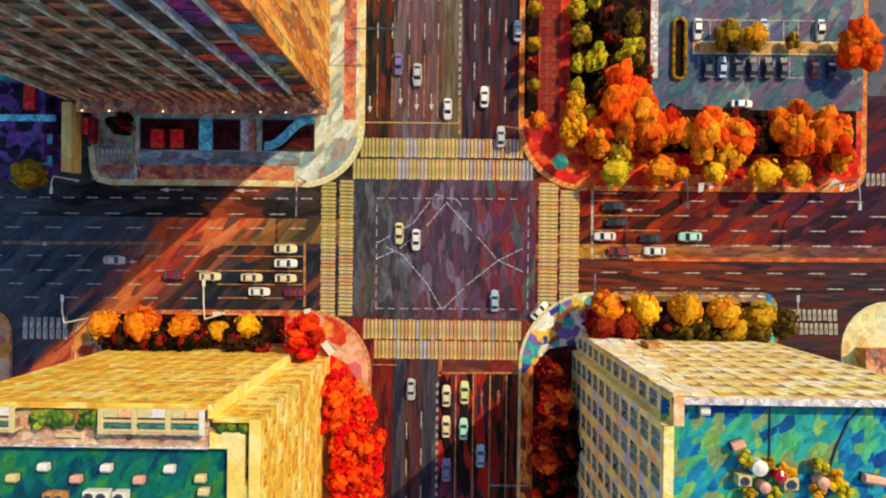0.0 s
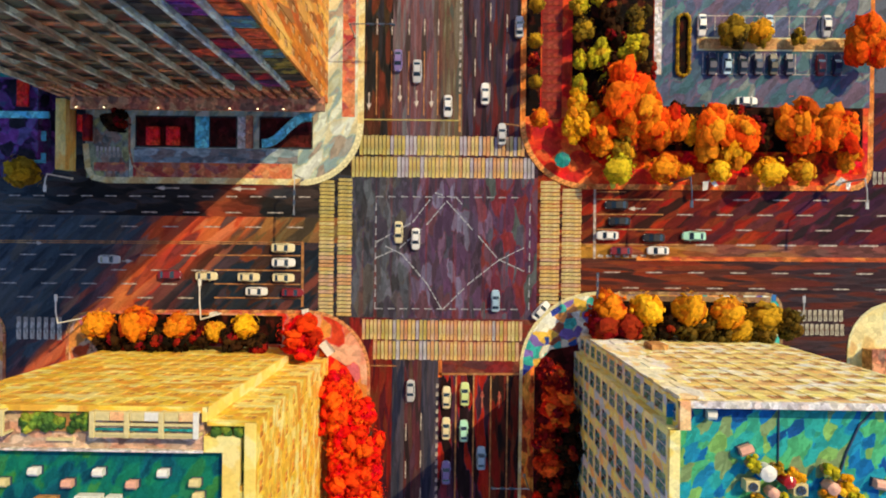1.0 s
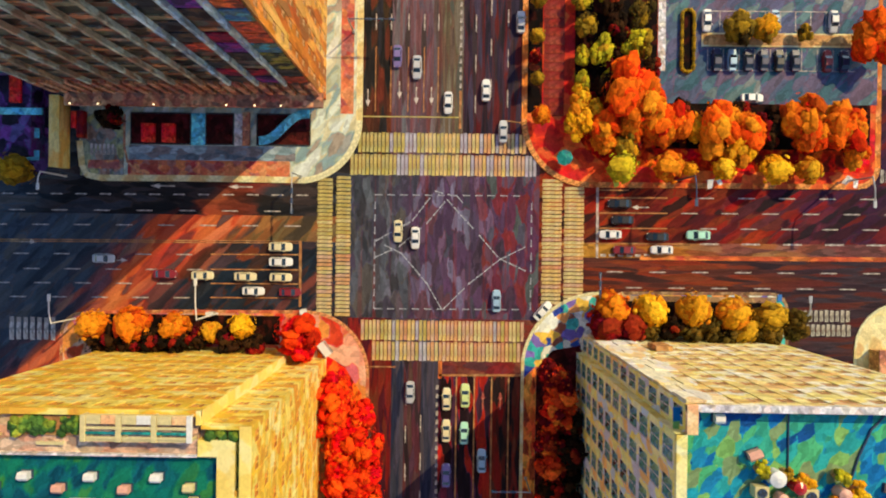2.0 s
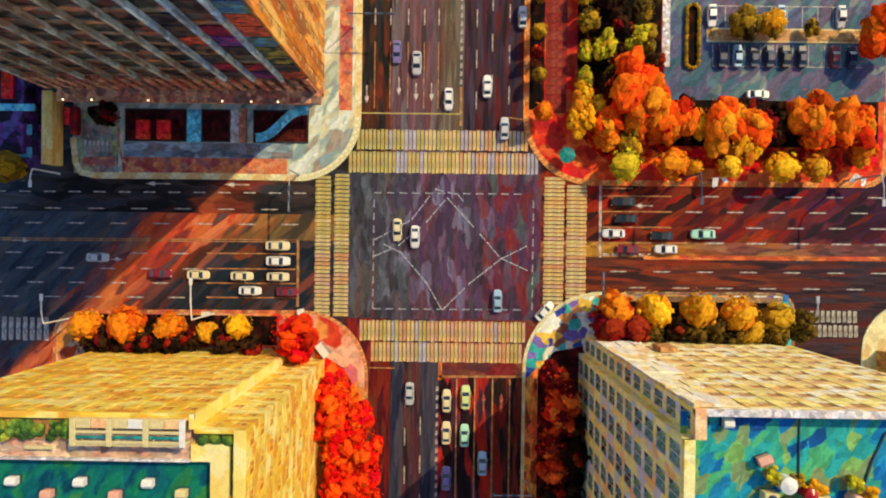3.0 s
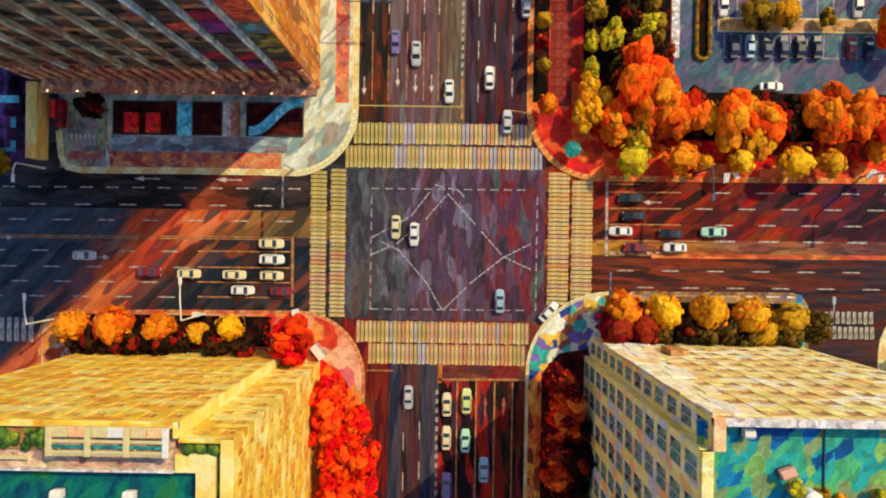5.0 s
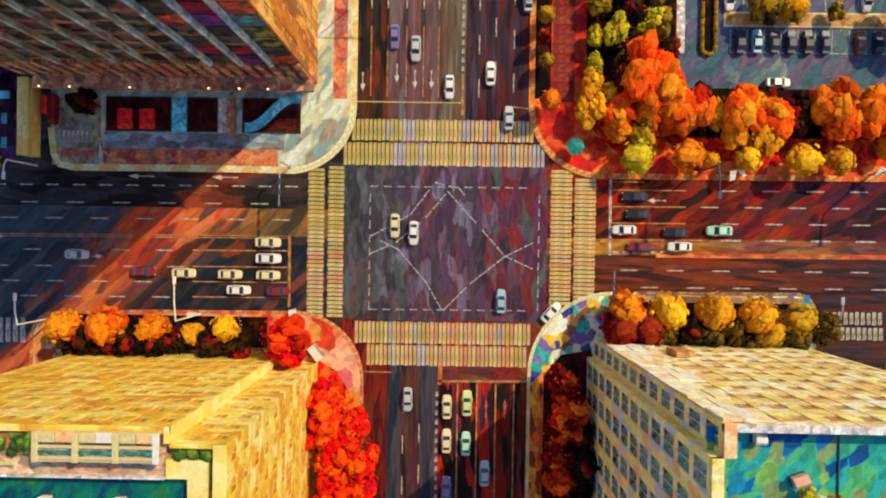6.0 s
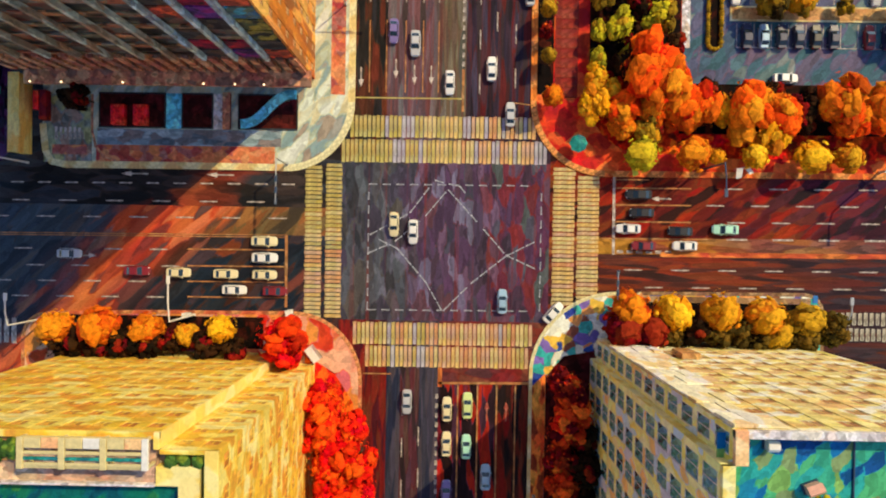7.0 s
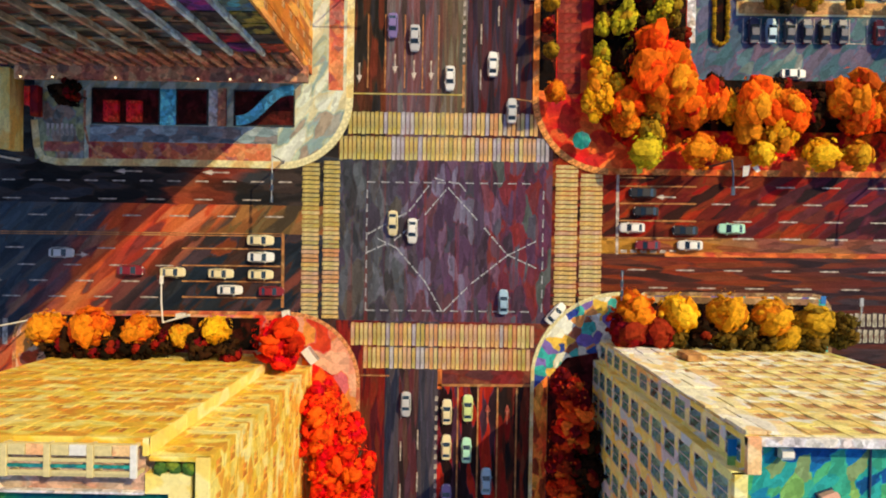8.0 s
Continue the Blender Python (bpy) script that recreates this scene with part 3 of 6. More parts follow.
setting("road_south", boxes((-0.6, 8.95, -400, -23.3, -0.03, 0)), M_ASPH_S, "red and black streaked asphalt lanes behind the stop line", "road")
setting("road_south_turning_lane", boxes((8.95, 17.5, -400, -23.3, -0.03, 0)), M_ASPH_SE, "blackish-brown asphalt lanes beside the red ones", "road")
for name, x0, x1, material, label in (("road_south_kerb_lane", -17.5, -9.3, M_ASPH_CRIMSON, "dark crimson asphalt lane beside the red trees"), ("road_south_slate_lane", -9.3, -7.0, M_ASPH_SLATE, "slate-violet asphalt lane"), ("road_south_plum_lane", -7.0, -3.8, M_ASPH_PLUM, "plum-brown asphalt lane"), ("road_south_inner_lane", -3.8, -0.6, M_ASPH_SLATE, "slate-violet asphalt lane beside the beaded median")):
    setting(name, boxes((x0, x1, -400, -13, -0.03, 0)), material, label, "road")
setting("road_junction", boxes((-17.5, 17.5, -13, 13.5, -0.03, 0)), M_ASPH_J, "purple-grey asphalt of the open crossing", "road")


def pavement(name, outline, material, label):
    p = setting(name, prism(outline, -0.03, 0.15), material, label, "pavement")
    return p


def kerb(parent, line, w=0.45, material=None):
    """A run of mitred kerb stones along a line, each a block of its own."""
    pts = []
    for (ax, ay), (bx, by) in zip(line, line[1:]):
        n = max(1, round(math.hypot(bx - ax, by - ay) / 6.0))
        pts += [Vector((ax + (bx - ax) * i / n, ay + (by - ay) * i / n, 0)) for i in range(n)]
    pts.append(Vector((*line[-1], 0)))
    side = []
    for i in range(len(pts)):
        d = (pts[min(i + 1, len(pts) - 1)] - pts[max(i - 1, 0)]).normalized()
        side.append(Vector((-d.y, d.x, 0)))
    for i in range(len(pts) - 1):
        p, q, c = pts[i], pts[i + 1], (pts[i] + pts[i + 1]) / 2
        e = (q - p).normalized() * 0.012
        rings = []
        for z, k in ((0.0, w / 2), (0.16, w / 2), (0.19, w / 2 - 0.03)):
            rings.append([v - c + Vector((0, 0, z)) for v in (p + e - side[i] * k, q - e - side[i + 1] * k, q - e + side[i + 1] * k, p + e + side[i] * k)])
        stone = part("kerb_stone", loft(rings), material or M_KERB, parent)
        stone.matrix_basis = pose(c.x, c.y, 0)


nw_line = [(-67.5, 19.0), (-67.0, 14.5), (-66.0, 12.7), (-63.5, 12.2), (-45, 12.3), (-27, 12.2)] + arc(-27, 23.3, 11.2, -90, 0, 14)[1:] + [(-15.8, 90)]
ne_line = [(14.5, 90)] + arc(26.5, 24.0, 12.0, 180, 270, 14) + [(50, 12.1), (75.5, 12.2)] + arc(75.5, 15.7, 3.5, -90, 0, 4)[1:] + [(79.0, 90)]
se_line = [(63.0, -60), (63.0, -11.5)] + arc(60.0, -10.6, 3.0, 0, 90, 4) + [(33, -7.8)] + arc(29.0, -22.2, 14.3, 78, 180, 14)[:-1] + [(14.7, -90)]
sw_line = [(-13.7, -90), (-13.7, -24.0)] + arc(-25.2, -23.6, 11.5, 0, 90, 14) + [(-50, -12.3), (-66.5, -12.8)] + arc(-66.5, -16.8, 4.0, 90, 180, 4)[1:] + [(-70.5, -60)]
pv_nw = pavement("pavement_northwest", [(-15.8, 140), (-67.5, 140)] + nw_line[:-1], M_PAVE_NW, "pale blue-grey and rust paving before the tower")
pv_ne = pavement("pavement_northeast", [(79.0, 140), (14.5, 140)] + ne_line[1:-1], M_PAVE_NE, "red autumn-leaf strewn paving round the corner")
pv_se = pavement("pavement_southeast", [(14.7, -140), (63.0, -140)] + se_line[1:-1], M_PAVE_SE, "mixed ochre, teal and blue paving by the office block")
pv_sw = pavement("pavement_southwest", [(-70.5, -140), (-13.7, -140)] + sw_line[1:-1], M_PAVE_SW, "rose and orange paving by the yellow block")
kerb(pv_se, se_line[:8], 0.6, M_KERB_BROWN)
for pv, line in ((pv_nw, nw_line), (pv_ne, ne_line), (pv_se, se_line[7:]), (pv_sw, sw_line)):
    kerb(pv, line, {pv_nw: 1.15, pv_ne: 1.0}.get(pv, 0.6), {pv_nw: M_KERB, pv_ne: M_KERB_RED, pv_se: M_KERB, pv_sw: M_KERB_ROSE}[pv])
kerb(pv_nw, [(-59.2, 24.0), (-59.2, 18.0), (-58.6, 15.4), (-57.2, 13.6), (-55.2, 12.9)], 0.4, M_BRICKRED)
far_w = [(-82.5, -60), (-82.5, -17.0)] + arc(-87.0, -17.0, 4.5, 0, 90, 5) + [(-140, -13.0)]
far_e = [(140, -9.0), (84.0, -9.0)] + arc(84.0, -17.5, 8.5, 90, 180, 6) + [(75.5, -60)]
pv = pavement("pavement_far_southwest", [(-140, -140), (-82.5, -140)] + far_w[1:], M_PAVE_SW, "rose paving beyond the side street")
kerb(pv, far_w, 0.5, M_KERB_ROSE)
pv = pavement("pavement_far_southeast", [(75.5, -140), (140, -140)] + far_e[:-1], M_KERB, "sandy paving beyond the side street")
kerb(pv, far_e)
pavement("pavement_far_northwest", [(-140, 12.6), (-74.5, 12.6), (-73.0, 14.5), (-73.0, 140), (-140, 140)], M_PURPLE, "dark purple paving by the low shops")
pavement("pavement_far_northeast", [(94.0, 14.0), (140, 14.0), (140, 140), (94.0, 140)], M_LOT, "grey paving beyond the side street")
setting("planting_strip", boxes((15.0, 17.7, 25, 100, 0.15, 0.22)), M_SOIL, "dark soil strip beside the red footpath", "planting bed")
setting("planting_bed", boxes((23.6, 38.6, 29.0, 100, 0.15, 0.22)), M_SOIL, "soil under the green and yellow trees, coloured near-black for shade", "planting bed")
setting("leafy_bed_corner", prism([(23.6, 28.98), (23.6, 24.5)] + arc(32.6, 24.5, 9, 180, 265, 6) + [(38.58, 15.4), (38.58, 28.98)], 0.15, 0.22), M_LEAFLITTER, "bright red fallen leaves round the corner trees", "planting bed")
setting("shaded_bed", boxes((38.6, 77.5, 18.8, 27.08, 0.15, 0.22)), M_SOIL, "soil with the tree belt's shade put into its colour", "planting bed")
setting("leafy_bed", boxes((38.6, 77.5, 14.8, 18.78, 0.15, 0.22)), M_LEAFLITTER, "bright red fallen leaves under the tree belt", "planting bed")
path = setting("footpath", boxes((17.9, 21.7, 24.5, 100, 0.15, 0.17)), M_SOIL, "dark jointed bed of the red footpath", "path")
for i in range(22):
    sl = part("slab", boxes((-1.86, 1.86, -0.78, 0.78, 0, 0.05 + 0.012 * (i % 3))), M_SLAB, path)
    sl.matrix_basis = pose(19.8, 25.4 + 1.62 * i, 0.17, 0, 0, 0.5 * (i % 3 - 1))
setting("car_park", boxes((38.9, 78.7, 27.1, 100, 0.15, 0.2)), M_LOT, "grey-teal car park surface", "car park")
setting("pale_footway", boxes((38.75, 40.1, 33.0, 60.0, 0.2, 0.23)), M_PALESTONE, "pale stone footway beside the car park", "pavement")
setting("planting_bed_south", boxes((-66.0, -30.0, -18.2, -12.9, 0.15, 0.2)), M_SOIL, "soil under the orange street trees, coloured as black shade", "planting bed")
setting("verge_southeast", boxes((30.5, 61.0, -9.2, -8.2, 0.15, 0.19)), M_KERB_BROWN, "brown worn earth strip along the kerb", "planting bed")
setting("planting_bed_southeast", boxes((28.5, 61.0, -15.2, -9.22, 0.15, 0.2)), M_SOIL, "soil under the yellow street trees, blackened for their shade", "planting bed")
setting("planting_bed_red", prism([(-23.0, -100), (-14.8, -100), (-14.8, -27.0), (-18.0, -22.0), (-23.0, -19.0)], 0.15, 0.21), M_LEAFLITTER, "red fallen leaves under the red trees", "planting bed")
setting("planting_bed_shade", prism([(17.3, -100), (25.4, -100), (25.4, -17.5), (20.2, -18.5), (17.3, -22.0)], 0.15, 0.21), M_BED, "groundcover under the shaded trees with the shade coloured in", "planting bed")
setting("leafy_verge", prism([(15.05, -100), (17.28, -100), (17.28, -21.4), (15.05, -23.6)], 0.15, 0.2), M_VERGE, "orange leaf-strewn verge along the kerb", "planting bed")

# ---- road markings ----
MARKS = {}


def mark(parent, x0, y0, x1, y1, w, material, name="dash"):
    a, b = Vector((x0, y0)), Vector((x1, y1))
    d = b - a
    key = (round(d.length, 1), w, material.name)
    if key not in MARKS:
        MARKS[key] = mesh_of(name, boxes((-key[0] / 2, key[0] / 2, -w / 2, w / 2, 0.004, 0.012)), material)
    ob = part(name, MARKS[key], None, parent)
    c = (a + b) / 2
    ob.matrix_basis = pose(c.x, c.y, 0, 0, 0, math.degrees(math.atan2(d.y, d.x)))
    return ob


def dashes(parent, x0, y0, x1, y1, on, period, w=0.22, material=None, start=0.0):
    a, d = Vector((x0, y0)), Vector((x1 - x0, y1 - y0))
    u, s = d.normalized(), start
    while s + on <= d.length:
        p, q = a + u * s, a + u * (s + on)
        mark(parent, p.x, p.y, q.x, q.y, w, material or M_LINE)
        s += period


def markings(label, turn=0.0):
    return thing("lane_marking", (0, 0, 0), turn, label, "road marking", "lane markings of the crossing", "structure")


lm = markings("worn white and amber lane lines on the west arm", EW_TURN)
for y, on, period, s in ((9.6, 2.2, 4.56, 0.36), (6.6, 3.0, 7.91, 7.52), (3.9, 3.1, 7.8, 4.14)):
    dashes(lm, -96, y, -25, y, on, period, start=s)
for y, s in ((-1.5, 1.0), (-4.3, 3.0), (-6.9, 5.0), (-9.5, 0.5)):
    dashes(lm, -96, y, -44, y, 3.0, 7.6, start=s)
    mark(lm, -43, y + 0.1, -26.4, y + 0.1, 0.22, M_LINE_Y, "line")
for y in (0.75, 1.1):
    mark(lm, -96, y, -26.4, y, 0.16, M_LINE_Y, "line")
mark(lm, -26.4, 1.2, -26.4, -11.0, 0.45, M_LINE_Y, "stop_line")
lm = markings("amber median and pale dashed lane lines on the east arm", EW_TURN)
for y, s in ((9.5, 4.5), (6.7, 1.5), (3.9, 5.0)):
    dashes(lm, 42, y, 96, y, 3.0, 7.4, start=s)
    mark(lm, 28.3, y, 41, y, 0.24, M_LINE_Y, "line")
for y, s in ((-4.1, 2.0), (-7.0, 5.5)):
    dashes(lm, 28, y, 96, y, 3.0, 7.8, start=s)
mark(lm, 28.3, 10.9, 34, 10.9, 0.2, M_LINE_Y, "line")
mark(lm, 26.2, 1.1, 46, 1.1, 0.25, M_LINE_Y, "line")
dashes(lm, 47, 1.1, 96, 1.1, 3.4, 7.6, 0.3)
mark(lm, 36, -1.5, 96, -1.5, 0.8, M_LINE_OR, "line")
for i in range(6):
    mark(lm, 28.8 + 1.6 * i, -1.1, 29.8 + 1.6 * i, -1.1, 0.5, M_LINE, "hatched_bar")
mark(lm, 28.2, -1.6, 28.2, 11.4, 0.45, M_LINE, "stop_line")
lm = markings("pale lane lines and beaded median on the north arm")
for x in (-12.9, -10.1, -6.9, -4.0, -1.4):
    mark(lm, x, 25, x, 37, 0.17, M_LINE_Y, "line")
    dashes(lm, x, 40, x, 96, 3.0, 7.2)
for x, s in ((5.5, 0), (8.3, 3), (11.4, 1)):
    dashes(lm, x, 25, x, 96, 3.2, 7.4, 0.2, M_LINE, s)
dashes(lm, 2.75, 29.5, 2.75, 96, 0.8, 1.5, 0.4, M_LINE)
mark(lm, -15.6, 24.1, 2.6, 24.1, 0.22, M_STRIPE_Y, "stop_line")
mark(lm, 11.0, 23.6, 14.4, 23.2, 0.2, M_LINE_Y, "stop_line")
mark(lm, 2.75, 22.0, 2.75, 29.0, 0.4, M_LINE_Y, "line")
lm = markings("red-amber lane lines and beaded median on the south arm")
for x in (2.7, 6.0, 9.2, 12.3):
    mark(lm, x, -23.6, x, -58, 0.24, M_LINE_Y, "line")
dashes(lm, -0.8, -58, -0.8, -25, 0.8, 1.6, 0.45, M_LINE)
mark(lm, -0.35, -20.8, -0.35, -24, 0.7, M_LINE_OR, "line")
mark(lm, -13.4, -22.0, -8.6, -22.0, 0.22, M_LINE_Y, "line")
for x, s in ((-6.6, 1), (-3.8, 3)):
    dashes(lm, x, -58, x, -24, 3.2, 7.0, 0.2, M_LINE, s)
mark(lm, -0.6, -23.4, 15.0, -23.2, 0.4, M_LINE_Y, "stop_line")
lm = markings("pale dashed guide lines across the open crossing")
for a, b in (((-12.7, 9.7), (16.0, 9.8)), ((-12.6, -11.3), (16.2, -11.1)), ((-12.7, -11.3), (-12.7, 9.7)), ((16.1, -11.1), (16.1, 9.8))):
    dashes(lm, *a, *b, 1.3, 2.3, 0.2, M_LINE_B)
for line in (((0.2, -11.1), (4.6, -6.6), (10.3, -2.0), (16.1, 1.0)), ((-0.3, -11.1), (-3.0, -6.5), (-7.8, -1.0), (-12.5, 1.2)),
             ((-12.6, -1.8), (-8.2, 0.2), (-3.2, 4.5), (0.5, 9.0)), ((-12.5, 1.2), (-5.8, 5.0), (-1.7, 10.5)),
             ((0.5, 9.0), (6.5, 2.5), (10.3, -1.8), (16.1, -4.4)), ((-1.7, 10.5), (0.6, 9.9), (2.4, 9.6), (3.6, 8.2))):
    for (ax, ay), (bx, by) in zip(line, line[1:]):
        dashes(lm, ax, ay, bx, by, 1.5, 1.9, 0.22, M_LINE_B)


def arrow(parent, x, y, turn, paint=M_LINE, size=1.0):
    bm = boxes((-0.12, 0.12, -1.6, 0.4, 0.004, 0.012))
    v = [bm.verts.new(p) for p in ((-0.45, 0.4, 0.012), (0.45, 0.4, 0.012), (0, 1.7, 0.012))]
    bm.faces.new(v)
    a = part("arrow", bm, paint, parent)
    a.matrix_basis = pose(x, y, 0, 0, 0, turn) @ Matrix.Diagonal((1, size, 1, 1))


for x, y in ((-14.3, 27.5), (-8.5, 29), (-5.4, 28), (-2.6, 28)):
    arrow(lm, x, y, 180)
for x, y, r in ((4.3, -28, 0), (7.6, -28, 0), (10.8, -28, 0), (-60, -3, -90), (-77, 0.2, -90), (36, 8, 90)):
    arrow(lm, x, y, r, M_LINE_WORN if y < -20 else M_LINE)

for x in (-52.0, -37.6):
    arrow(lm, x, 10.85, 90, M_LINE, 1.4)

# ---- zebra crossings: two rows of stripes each ----
STRIPES = {}


def crossing(label, rows, along_x, pitch=0.72, gap=0.16, group="zebra crossings of the junction", material=None, zones=()):
    base = material or M_STRIPE
    c = thing("zebra_crossing", (0, 0, 0), 0, label, "zebra crossing", group, "structure")
    for x0, x1, y0, y1 in rows:
        run, deep = ((x1 - x0), (y1 - y0)) if along_x else ((y1 - y0), (x1 - x0))
        n = round(run / pitch)
        for i in range(n):
            w = pitch - gap
            at = (x0 if along_x else y0) + (i + 0.5) * run / n
            material = next((m[i * 7 // 3 % len(m)] for a, b, m in zones if a <= at < b), base)
            key = (round(deep, 1), w, along_x, i % 3, material.name)
            if key not in STRIPES:
                d, e = key[0] / 2 - 0.06 * (i % 3), 0.02 * (i % 3)
                STRIPES[key] = mesh_of("stripe", boxes((-w / 2 + e, w / 2, -d, d, 0.004, 0.014)) if along_x else boxes((-d, d, -w / 2 + e, w / 2, 0.004, 0.014)), material)
            s = part("stripe", STRIPES[key], None, c)
            q = (i + 0.5) * run / n
            s.matrix_basis = pose(x0 + q, (y0 + y1) / 2, 0) if along_x else pose((x0 + x1) / 2, y0 + q, 0)


Y, L, O, C = M_STRIPE_Y, M_STRIPE_L, M_STRIPE_O, M_STRIPE
crossing("broad ochre zebra crossing over the north arm", [(-16.0, 15.0, 17.5, 21.2), (-17.4, 16.9, 13.3, 17.2)], True, zones=((-20, -10.0, (Y,)), (-10.0, -3.8, (L, Y, L, Y)), (-3.8, 2.4, (C, Y, C)), (2.4, 9.0, (L, C, O)), (9.0, 15.2, (O, L, O, C)), (15.2, 18, (L,))))
crossing("broad ochre zebra crossing over the south arm", [(-15.1, 15.0, -17.1, -13.3), (-13.0, 14.4, -20.8, -17.25)], True, zones=((-20, -9.5, (O, C, Y)), (-9.5, -8.0, (L, Y)), (-8.0, -4.8, (C, O)), (-4.8, -2.6, (L, Y)), (-2.6, 9.0, (O, C, O)), (9.0, 11.0, (O, L, O)), (11.0, 18, (Y, C, O))))
crossing("broad ochre zebra crossing over the west arm", [(-23.4, -20.45, -12.9, 12.7), (-19.95, -17.1, -12.8, 13.1)], False, zones=((-14, -8.5, (C,)), (-8.5, -1.0, (O, C, O)), (-1.0, 5.0, (C, Y)), (5.0, 14, (Y,))))
crossing("broad ochre zebra crossing over the east arm", [(18.0, 21.7, -10.1, 13.0), (22.05, 25.75, -9.7, 11.6)], False, zones=((-12, 4.0, (C, O, C, C)),))
crossing("worn white zebra crossing over a side street", [(-80.5, -71.5, -18.0, -13.7)], True, 1.35, 0.5, material=M_LINE)
crossing("worn white zebra crossing over a side street", [(64.0, 74.6, -12.6, -10.4), (64.6, 74.8, -15.2, -13.0)], True, 0.95, 0.3, material=M_STRIPE_D)
crossing("worn white zebra crossing over a side street", [(79.5, 93.0, 13.0, 15.4)], True, 1.0, 0.35, material=M_STRIPE_D)



def bmesh_globe(r, z):
    bm = bmesh.new()
    bmesh.ops.create_icosphere(bm, subdivisions=2, radius=r, matrix=Matrix.Translation((0, 0, z)))
    return bm


# ---- office blocks ----
PANES = {}


def window(parent, m, w, h, glass, frame_mat):
    """A recessed window: a frame with a mullion, and its pane. Its face looks along +y of m."""
    key = (round(w, 2), round(h, 2), glass.name, frame_mat.name)
    if key not in PANES:
        f = 0.09
        fb = boxes((-w / 2, w / 2, -0.06, 0.05, 0, f), (-w / 2, w / 2, -0.06, 0.05, h - f, h), (-w / 2, -w / 2 + f, -0.06, 0.05, f, h - f),
                   (w / 2 - f, w / 2, -0.06, 0.05, f, h - f), (-f / 2, f / 2, -0.06, 0.04, f, h - f))
        PANES[key] = (mesh_of("window_frame", fb, frame_mat), mesh_of("pane", boxes((-w / 2 + f, w / 2 - f, -0.03, 0.0, f, h - f)), glass))
    win = part("window", PANES[key][0], None, parent)
    win.matrix_basis = m
    part("pane", PANES[key][1], None, win)


def facade(parent, x, y, turn, width, z0, floors, storey, bays, pier, spandrel, wall_mat, pier_mat, glass, frame_mat, depth=0.35):
    """A wall of piers and spandrels with windows in the real openings. It starts at (x, y) and runs along +x turned by turn; outside is +y."""
    m = pose(x, y, 0, 0, 0, turn)
    bay = width / bays
    for f in range(floors + 1):
        za = z0 + f * storey - (spandrel * 0.6 if f else 0)
        zb = min(z0 + f * storey + spandrel * 0.4, z0 + floors * storey) if f else z0 + spandrel * 0.4
        part("spandrel", boxes((0.02, width - 0.02, -depth + 0.01, -0.03, za, zb, m)), wall_mat, parent)
    for b in range(bays + 1):
        xa, xb = max(0, b * bay - pier / 2), min(width, b * bay + pier / 2)
        part("pier", boxes((xa, xb, -depth, 0.025, z0, z0 + floors * storey - 0.004, m)), pier_mat, parent)
    h, w = storey - spandrel, bay - pier
    for f in range(floors):
        for b in range(bays):
            window(parent, m @ pose((b + 0.5) * bay, -0.09, z0 + f * storey + spandrel * 0.4), w, h, glass, frame_mat)


def parapet(parent, points, z0, z1, widths, materials):
    """A coping wall that follows an outline, inside of it."""
    n = len(points)
    for i in range(n):
        a, b = Vector(points[i]), Vector(points[(i + 1) % n])
        d = b - a
        bm = bevelled(boxes((0, d.length, 0, widths[i], z0, z1 + 0.006 * (i % 2) + 0.003 * i)), 0.05)
        p = part("parapet", bm, materials[i], parent)
        p.matrix_basis = pose(a.x, a.y, 0, 0, 0, math.degrees(math.atan2(d.y, d.x)))


# south-west block: yellow, eleven storeys, stepped corner
SWX0, SWX1, SWX2, SWY, SWY2, SWH = -60.6, -27.05, -21.3, -18.8, -20.5, 41.2
sw = thing("office_block", (0, 0, 0), 0, "eleven-storey yellow tiled office block with a roof terrace", "building")
sw_plan = [(SWX0, -70), (SWX2, -70), (SWX2, SWY2), (SWX1, SWY2), (SWX1, SWY), (SWX0, SWY)]


def inset(points, d):
    c = Vector((sum(p[0] for p in points) / len(points), sum(p[1] for p in points) / len(points)))
    out, n = [], len(points)
    for i in range(n):
        p0, p1, p2 = Vector(points[i - 1]), Vector(points[i]), Vector(points[(i + 1) % n])
        n1, n2 = Vector((p1 - p0).normalized().yx), Vector((p2 - p1).normalized().yx)
        n1.x, n2.x = -n1.x, -n2.x
        k = (n1 + n2) / (1 + n1.dot(n2))
        out.append(tuple(p1 + k * d))
    return out


part("core", prism(inset(sw_plan, 0.36), 0, SWH - 1.3), M_CONC, sw)
ST = SWH / 11
facade(sw, SWX0, SWY, 0, SWX1 - SWX0, 0, 11, ST, 12, 1.1, 2.1, M_WALL_SW, M_WALL_SW, M_AMBERGLASS, M_WALL_SW)
facade(sw, SWX1, SWY2, 0, SWX2 - SWX1, 0, 11, ST, 2, 1.3, 2.3, M_WALL_SW, M_WALL_SW, M_AMBERGLASS, M_WALL_SW)
facade(sw, SWX2, SWY2, 270, 70 + SWY2, 0, 11, ST, 15, 1.6, 2.1, M_WALL_SW, M_WALL_SW, M_GOLDGLASS, M_WALL_SW)
facade(sw, SWX0, -70, 90, 70 + SWY, 0, 11, ST, 12, 1.5, 1.9, M_WALL_SW, M_WALL_SW, M_WARMGLASS, M_SPAN_BROWN)
for f in range(11):
    part("corner_panel", bevelled(boxes((SWX1 - 0.3, SWX1 + 0.08, SWY2 + 0.05, SWY - 0.02, f * ST + 0.03, (f + 1) * ST - 0.03)), 0.03), M_CORNER, sw, "smooth corner panel in yellow brightened for the sun")
